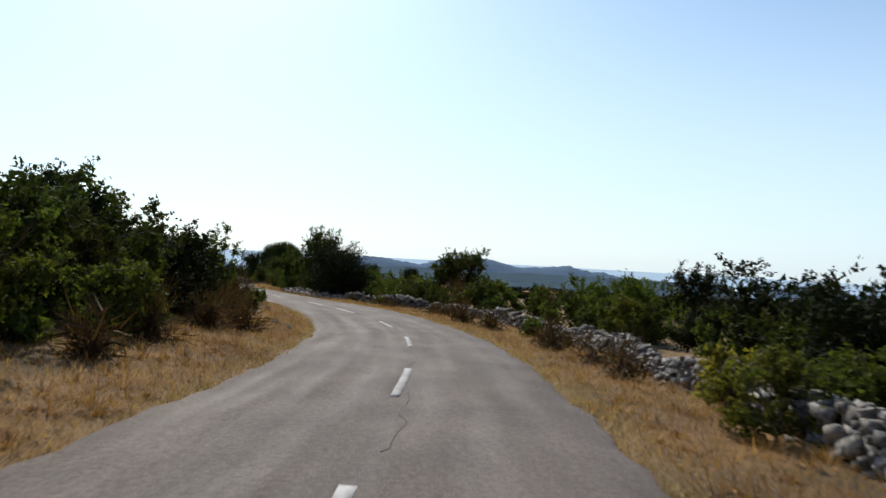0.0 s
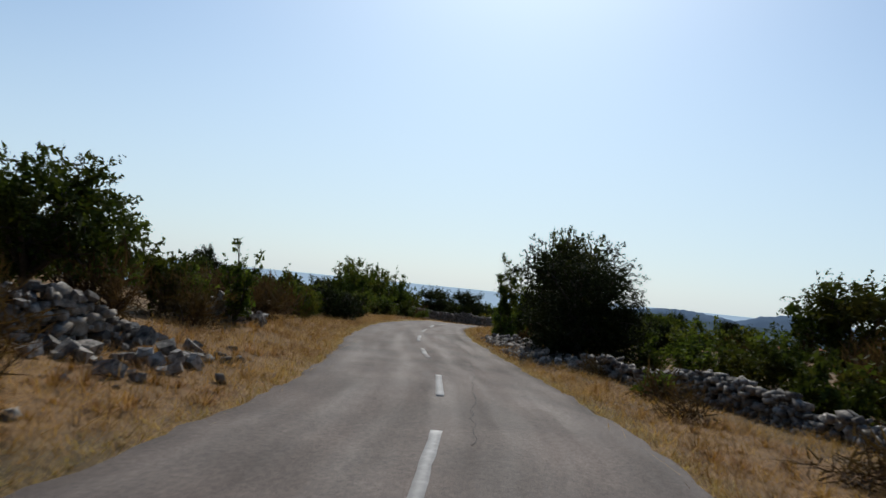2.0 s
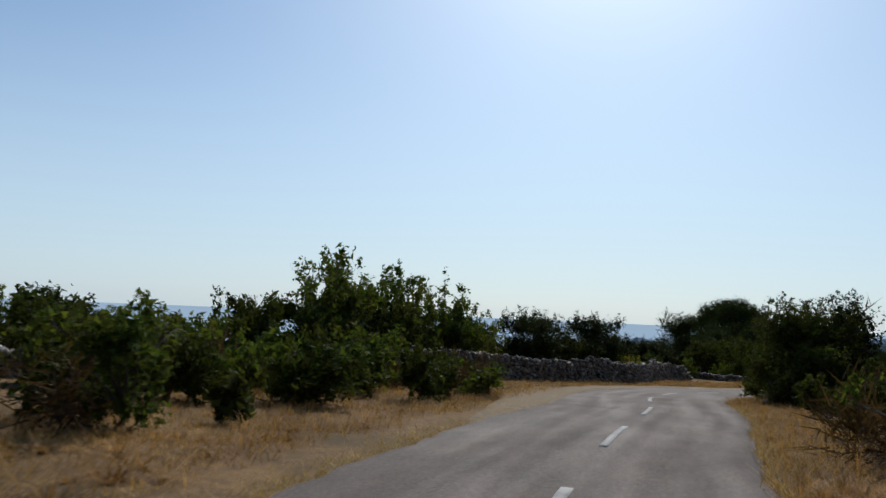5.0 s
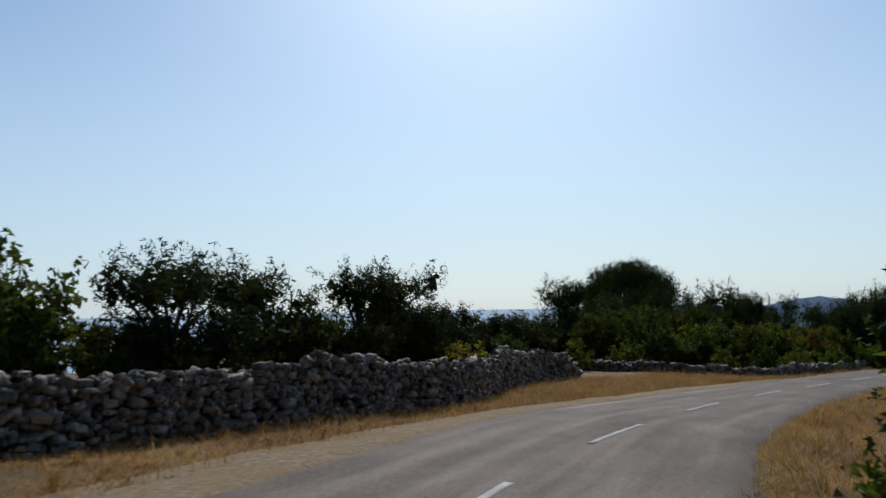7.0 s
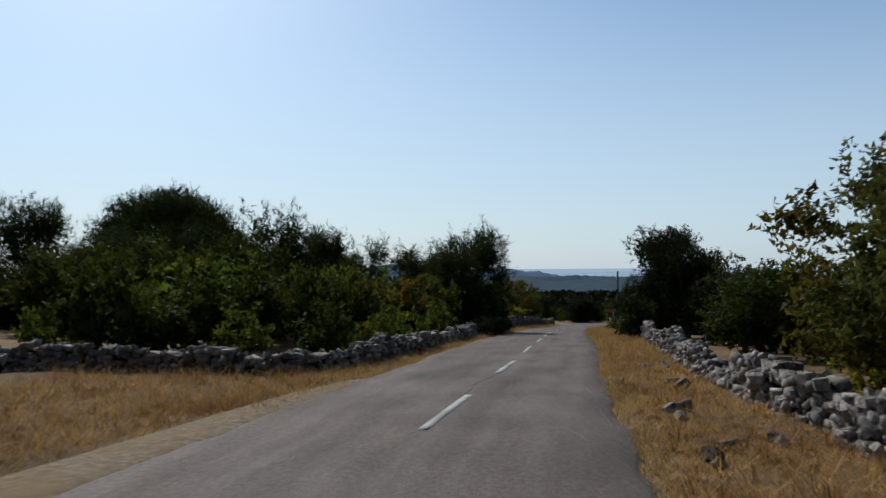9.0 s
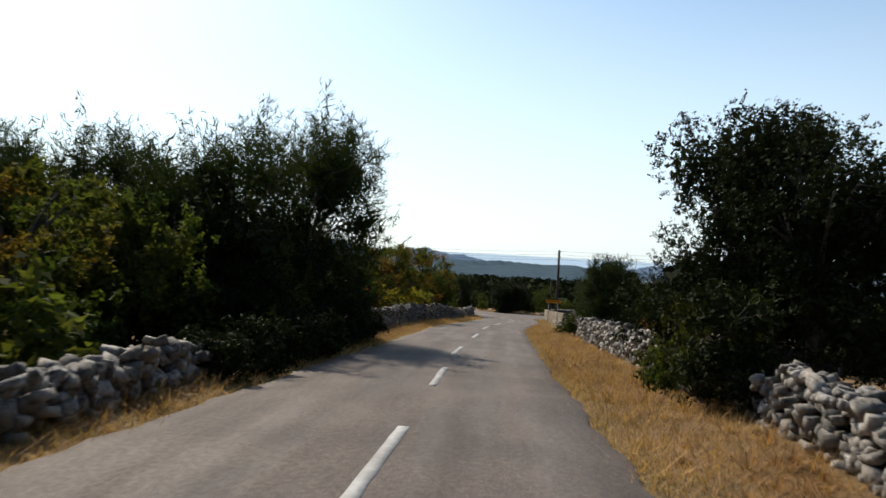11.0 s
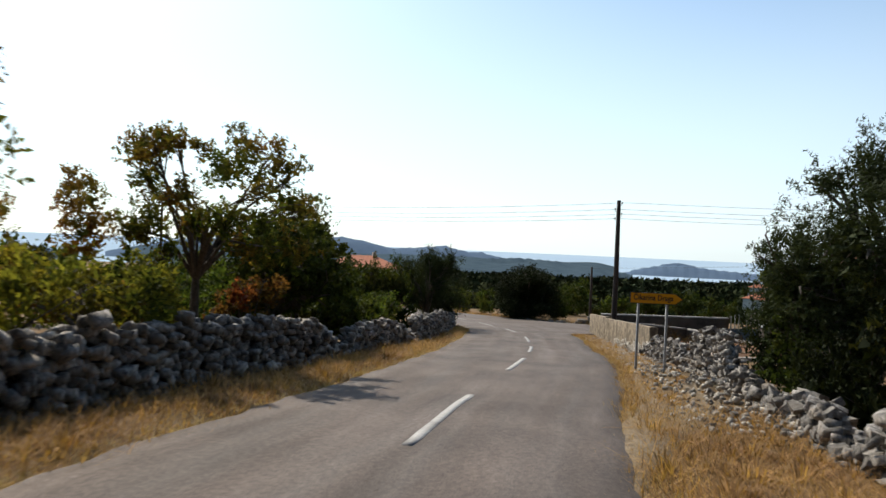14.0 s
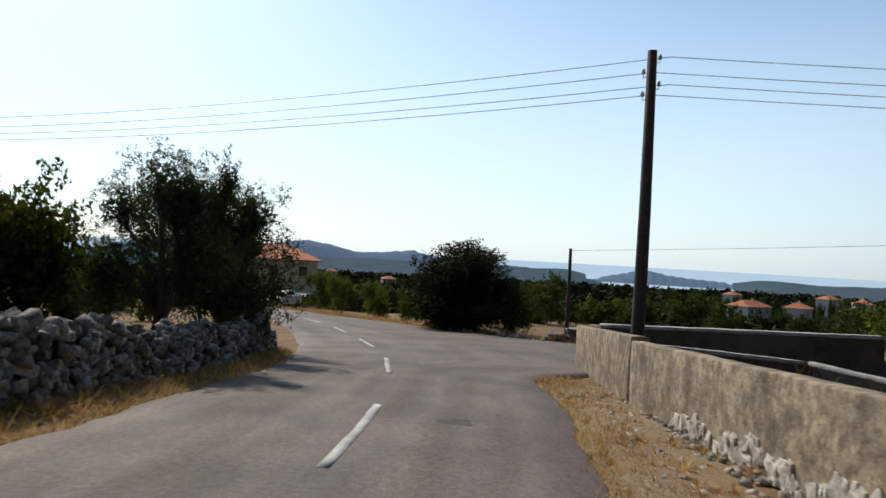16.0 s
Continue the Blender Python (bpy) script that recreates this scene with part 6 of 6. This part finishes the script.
def car(x, y, turn, mat, label):
    root = tagged(new("car"), label, "car")
    z = ground_at(x, y)
    root.matrix_basis = Matrix.Translation((x, y, z)) @ Matrix.Rotation(radians(turn), 4, "Z")
    prof = [(-2.05, 0.35), (-2.1, 0.7), (-1.9, 0.92), (-1.1, 1.0), (-0.55, 1.4), (0.75, 1.45), (1.5, 1.05), (2.0, 0.9), (2.1, 0.55), (2.0, 0.3)]
    bm = bmesh.new()
    rows = []
    for yy, sc in ((-0.82, 0.94), (-0.78, 1.0), (0.78, 1.0), (0.82, 0.94)):
        rows.append([bm.verts.new((px * (1 if sc == 1 else 0.985), yy * (1 if pz < 1.1 else 0.82), 0.3 + (pz - 0.3) * sc)) for px, pz in prof])
    for a, b in zip(rows, rows[1:]):
        for k in range(len(prof) - 1):
            bm.faces.new((a[k], a[k + 1], b[k + 1], b[k]))
        bm.faces.new((a[-1], a[0], b[0], b[-1]))
    bm.faces.new(rows[0][::-1])
    bm.faces.new(rows[-1])
    bmesh.ops.recalc_face_normals(bm, faces=bm.faces)
    body = part("body", bm, mat, root)
    part("windscreen", boxes((-0.98, -0.62, -0.55, 0.55, 1.08, 1.36, 0.02)), M_GLASS, body)
    for yy in (-0.72, 0.72):
        part("side_window", boxes((-0.5, 0.8, yy - 0.05, yy + 0.05, 1.05, 1.33, 0.03)), M_GLASS, body)
    for px in (-1.3, 1.3):
        for yy in (-0.75, 0.75):
            tubes("wheel", [([(px, yy - 0.1, 0.31), (px, yy + 0.1, 0.31)], [0.31, 0.31])], M_RUBBER, root, 16)
    return root


car(-18.6, 258.5, 70, M_SILVERCAR, "silver parked car by the mint house")
car(-17.2, 262.5, 60, M_DARKCAR, "dark maroon parked hatchback by the mint house")

# drain cover in the road
dx, dy = -8.94, 201.45
_s, _l, _ = road_sl(dx, dy)
dz = float(road_top(float(_s[0]), float(_l[0]))[2])
ob = part("drain_cover", boxes((-0.2, 0.2, -0.14, 0.14, -0.02, 0.008, 0.004)), M_DARKCONC)
ob.location = (dx, dy, dz)
tagged(ob, "dark iron drain cover set in the asphalt", "drain cover")

# ---- dry grass ----
def grass(name, s0, s1, lo, hi, density, h, mat, label, seed, up=0.0):
    """Curved blades in tufts between two offsets from the road."""
    r = np.random.default_rng(seed)
    n = int((s1 - s0) * 3.2 * density)
    tuft_s, tuft_u = s0 + (s1 - s0) * r.random(n // 9 + 1), r.random(n // 9 + 1)
    tall = 0.4 + 1.3 * r.random(n // 9 + 1) ** 3
    pick = r.integers(0, n // 9 + 1, n)
    s = tuft_s[pick] + r.normal(0, 0.2, n)
    a, b = lo(s), hi(s)
    l = a + (b - a) * tuft_u[pick] ** 1.15 + r.normal(0, 0.2, n)
    x, y, _ = road_pt(s, l)
    z = ground_z(x, y) - 0.02 + up
    hh = h * tall[pick] * (0.6 + 0.7 * r.random(n))
    w = 0.003 + 0.005 * r.random(n)
    ang = r.random(n) * 6.28
    dx, dy = np.cos(ang), np.sin(ang)
    lean = hh * (0.3 + 1.9 * r.random(n))
    p = np.stack([x, y, z], 1)
    side = np.stack([-dy * w, dx * w, 0 * w], 1)
    tip = p + np.stack([dx * lean, dy * lean, hh], 1)
    V = np.stack([p - side, p + side, tip], 1).reshape(-1, 3)
    F = np.arange(3 * n).reshape(-1, 3)
    return tagged(piece(name, mesh_from(name, V, F, mat)), label, "grass", kind="stuff")


grass("dry_grass", -8, 70, lambda s: EDGE_L(s) + 0.12, lambda s: EDGE_L(s) + 3.0, 330, 0.15, M_DRYGRASS, "straw-coloured and rusty dry grass on the bank", 51)
grass("dry_grass", -8, 70, lambda s: EDGE_R(s) - 0.15, lambda s: EDGE_R(s) - 4.4, 400, 0.15, M_DRYGRASS, "straw-coloured dry grass on the seaward verge", 52)
grass("dry_grass", 70, 100, lambda s: EDGE_L(s) + 0.9, lambda s: EDGE_L(s) + 5.5, 480, 0.16, M_DRYGRASS, "dry grass before the lay-by wall", 53)
grass("dry_grass", 70, 152, lambda s: EDGE_R(s) - 0.1, lambda s: EDGE_R(s) - 2.0, 330, 0.15, M_DRYGRASS, "rusty dry grass on the inland verge", 54)
grass("dry_grass", 100, 126, lambda s: EDGE_L(s) + 0.8, lambda s: EDGE_L(s) + 5.6, 760, 0.18, M_DRYGRASS, "dry grass beside the sandy track", 55)
grass("dry_grass", 122, 216, lambda s: EDGE_L(s) + 0.15, lambda s: EDGE_L(s) + 1.25, 300, 0.15, M_DRYGRASS, "golden dry grass at the foot of the wall", 56)
grass("dry_grass", 150, 184, lambda s: EDGE_R(s) - 0.1, lambda s: EDGE_R(s) - 2.1, 420, 0.15, M_DRYGRASS, "golden dry grass on the verge before the wall", 57)
grass("dry_grass", 182, 211, lambda s: EDGE_R(s) + 0.02, lambda s: EDGE_R(s) - 0.7, 240, 0.07, M_DRYGRASS, "matted golden grass along the stony shoulder", 58, 0.05)
grass("dry_grass", 222, 252, lambda s: EDGE_R(s) - 0.2, lambda s: EDGE_R(s) - 2.5, 200, 0.25, M_DRYGRASS, "dry grass across the junction", 59)

for s0, s1, edge, sgn, seed in ((-8, 78, EDGE_L, 1, 71), (-8, 96, EDGE_R, -1, 72), (120, 214, EDGE_L, 1, 73), (95, 210, EDGE_R, -1, 74)):
    grass("pale_straw", s0, s1, lambda s: edge(s) - 0.08 * sgn, lambda s: edge(s) + 0.26 * sgn, 150, 0.06, M_STRAW, "pale matted straw along the asphalt's edge", seed)


def tussocks(name, s0, s1, lo, hi, n, h, mat, label, seed, blades=46, up=0.0):
    """Separate tufts of long bent blades standing out of the matted grass."""
    r = np.random.default_rng(seed)
    ts = s0 + (s1 - s0) * r.random(n)
    tl = lo(ts) + (hi(ts) - lo(ts)) * r.random(n)
    x, y, _ = road_pt(ts, tl)
    z = ground_z(x, y) - 0.02 + up
    size = h * (0.45 + 1.1 * r.random(n) ** 2)
    k = n * blades
    rep_ = lambda v: np.repeat(v, blades)
    ang, out = r.random(k) * 6.28, r.random(k) ** 0.7
    dx, dy, sz = np.cos(ang), np.sin(ang), rep_(size)
    base = np.stack([rep_(x) + dx * out * sz * 0.35, rep_(y) + dy * out * sz * 0.35, rep_(z)], 1)
    hh = sz * (0.8 - 0.45 * out) * (0.6 + 0.5 * r.random(k))
    reach = sz * (0.25 + 1.3 * out) * (0.6 + 0.7 * r.random(k))
    w = 0.0035 + 0.005 * r.random(k)
    side = np.stack([-dy * w, dx * w, 0 * w], 1)
    mid = base + np.stack([dx * reach * 0.35, dy * reach * 0.35, hh * 0.75], 1)
    tip = base + np.stack([dx * reach, dy * reach, hh * (1.0 - 0.35 * out)], 1)
    V = np.stack([base - side, base + side, mid - side * 0.7, mid + side * 0.7, tip], 1).reshape(-1, 3)
    o = 5 * np.arange(k)[:, None, None]
    F = (np.array([(0, 1, 3), (0, 3, 2), (2, 3, 4)])[None] + o).reshape(-1, 3)
    return tagged(piece(name, mesh_from(name, V, F, mat)), label, "grass", kind="stuff")


tussocks("grass_tussocks", -6, 62, lambda s: EDGE_L(s) + 0.25, lambda s: EDGE_L(s) + 3.4, 620, 0.26, M_RUST, "rusty brown tussocks of dry grass on the bank", 81)
tussocks("grass_tussocks", -6, 62, lambda s: EDGE_R(s) - 0.25, lambda s: EDGE_R(s) - 2.6, 460, 0.24, M_RUST, "rusty dry tussocks on the seaward verge", 82)
tussocks("grass_tussocks", 60, 126, lambda s: EDGE_L(s) + 0.9, lambda s: EDGE_L(s) + 3.6, 420, 0.24, M_RUST, "brown tussocks of dry grass by the lay-by", 83)
tussocks("grass_tussocks", 62, 152, lambda s: EDGE_R(s) - 0.2, lambda s: EDGE_R(s) - 2.2, 560, 0.24, M_RUST, "rusty dry tussocks on the inland verge", 84)
tussocks("grass_tussocks", 124, 214, lambda s: EDGE_L(s) + 0.3, lambda s: EDGE_L(s) + 1.1, 420, 0.25, M_DRYGRASS, "golden tussocks at the foot of the wall", 85)
tussocks("grass_tussocks", 150, 182, lambda s: EDGE_R(s) - 0.15, lambda s: EDGE_R(s) - 2.1, 380, 0.26, M_DRYGRASS, "brown and golden tussocks before the wall", 86)
tussocks("grass_tussocks", 184, 209, lambda s: EDGE_R(s) - 0.1, lambda s: EDGE_R(s) - 1.4, 150, 0.16, M_DRYGRASS, "sparse straw tufts on the stony shoulder", 87, up=0.04)
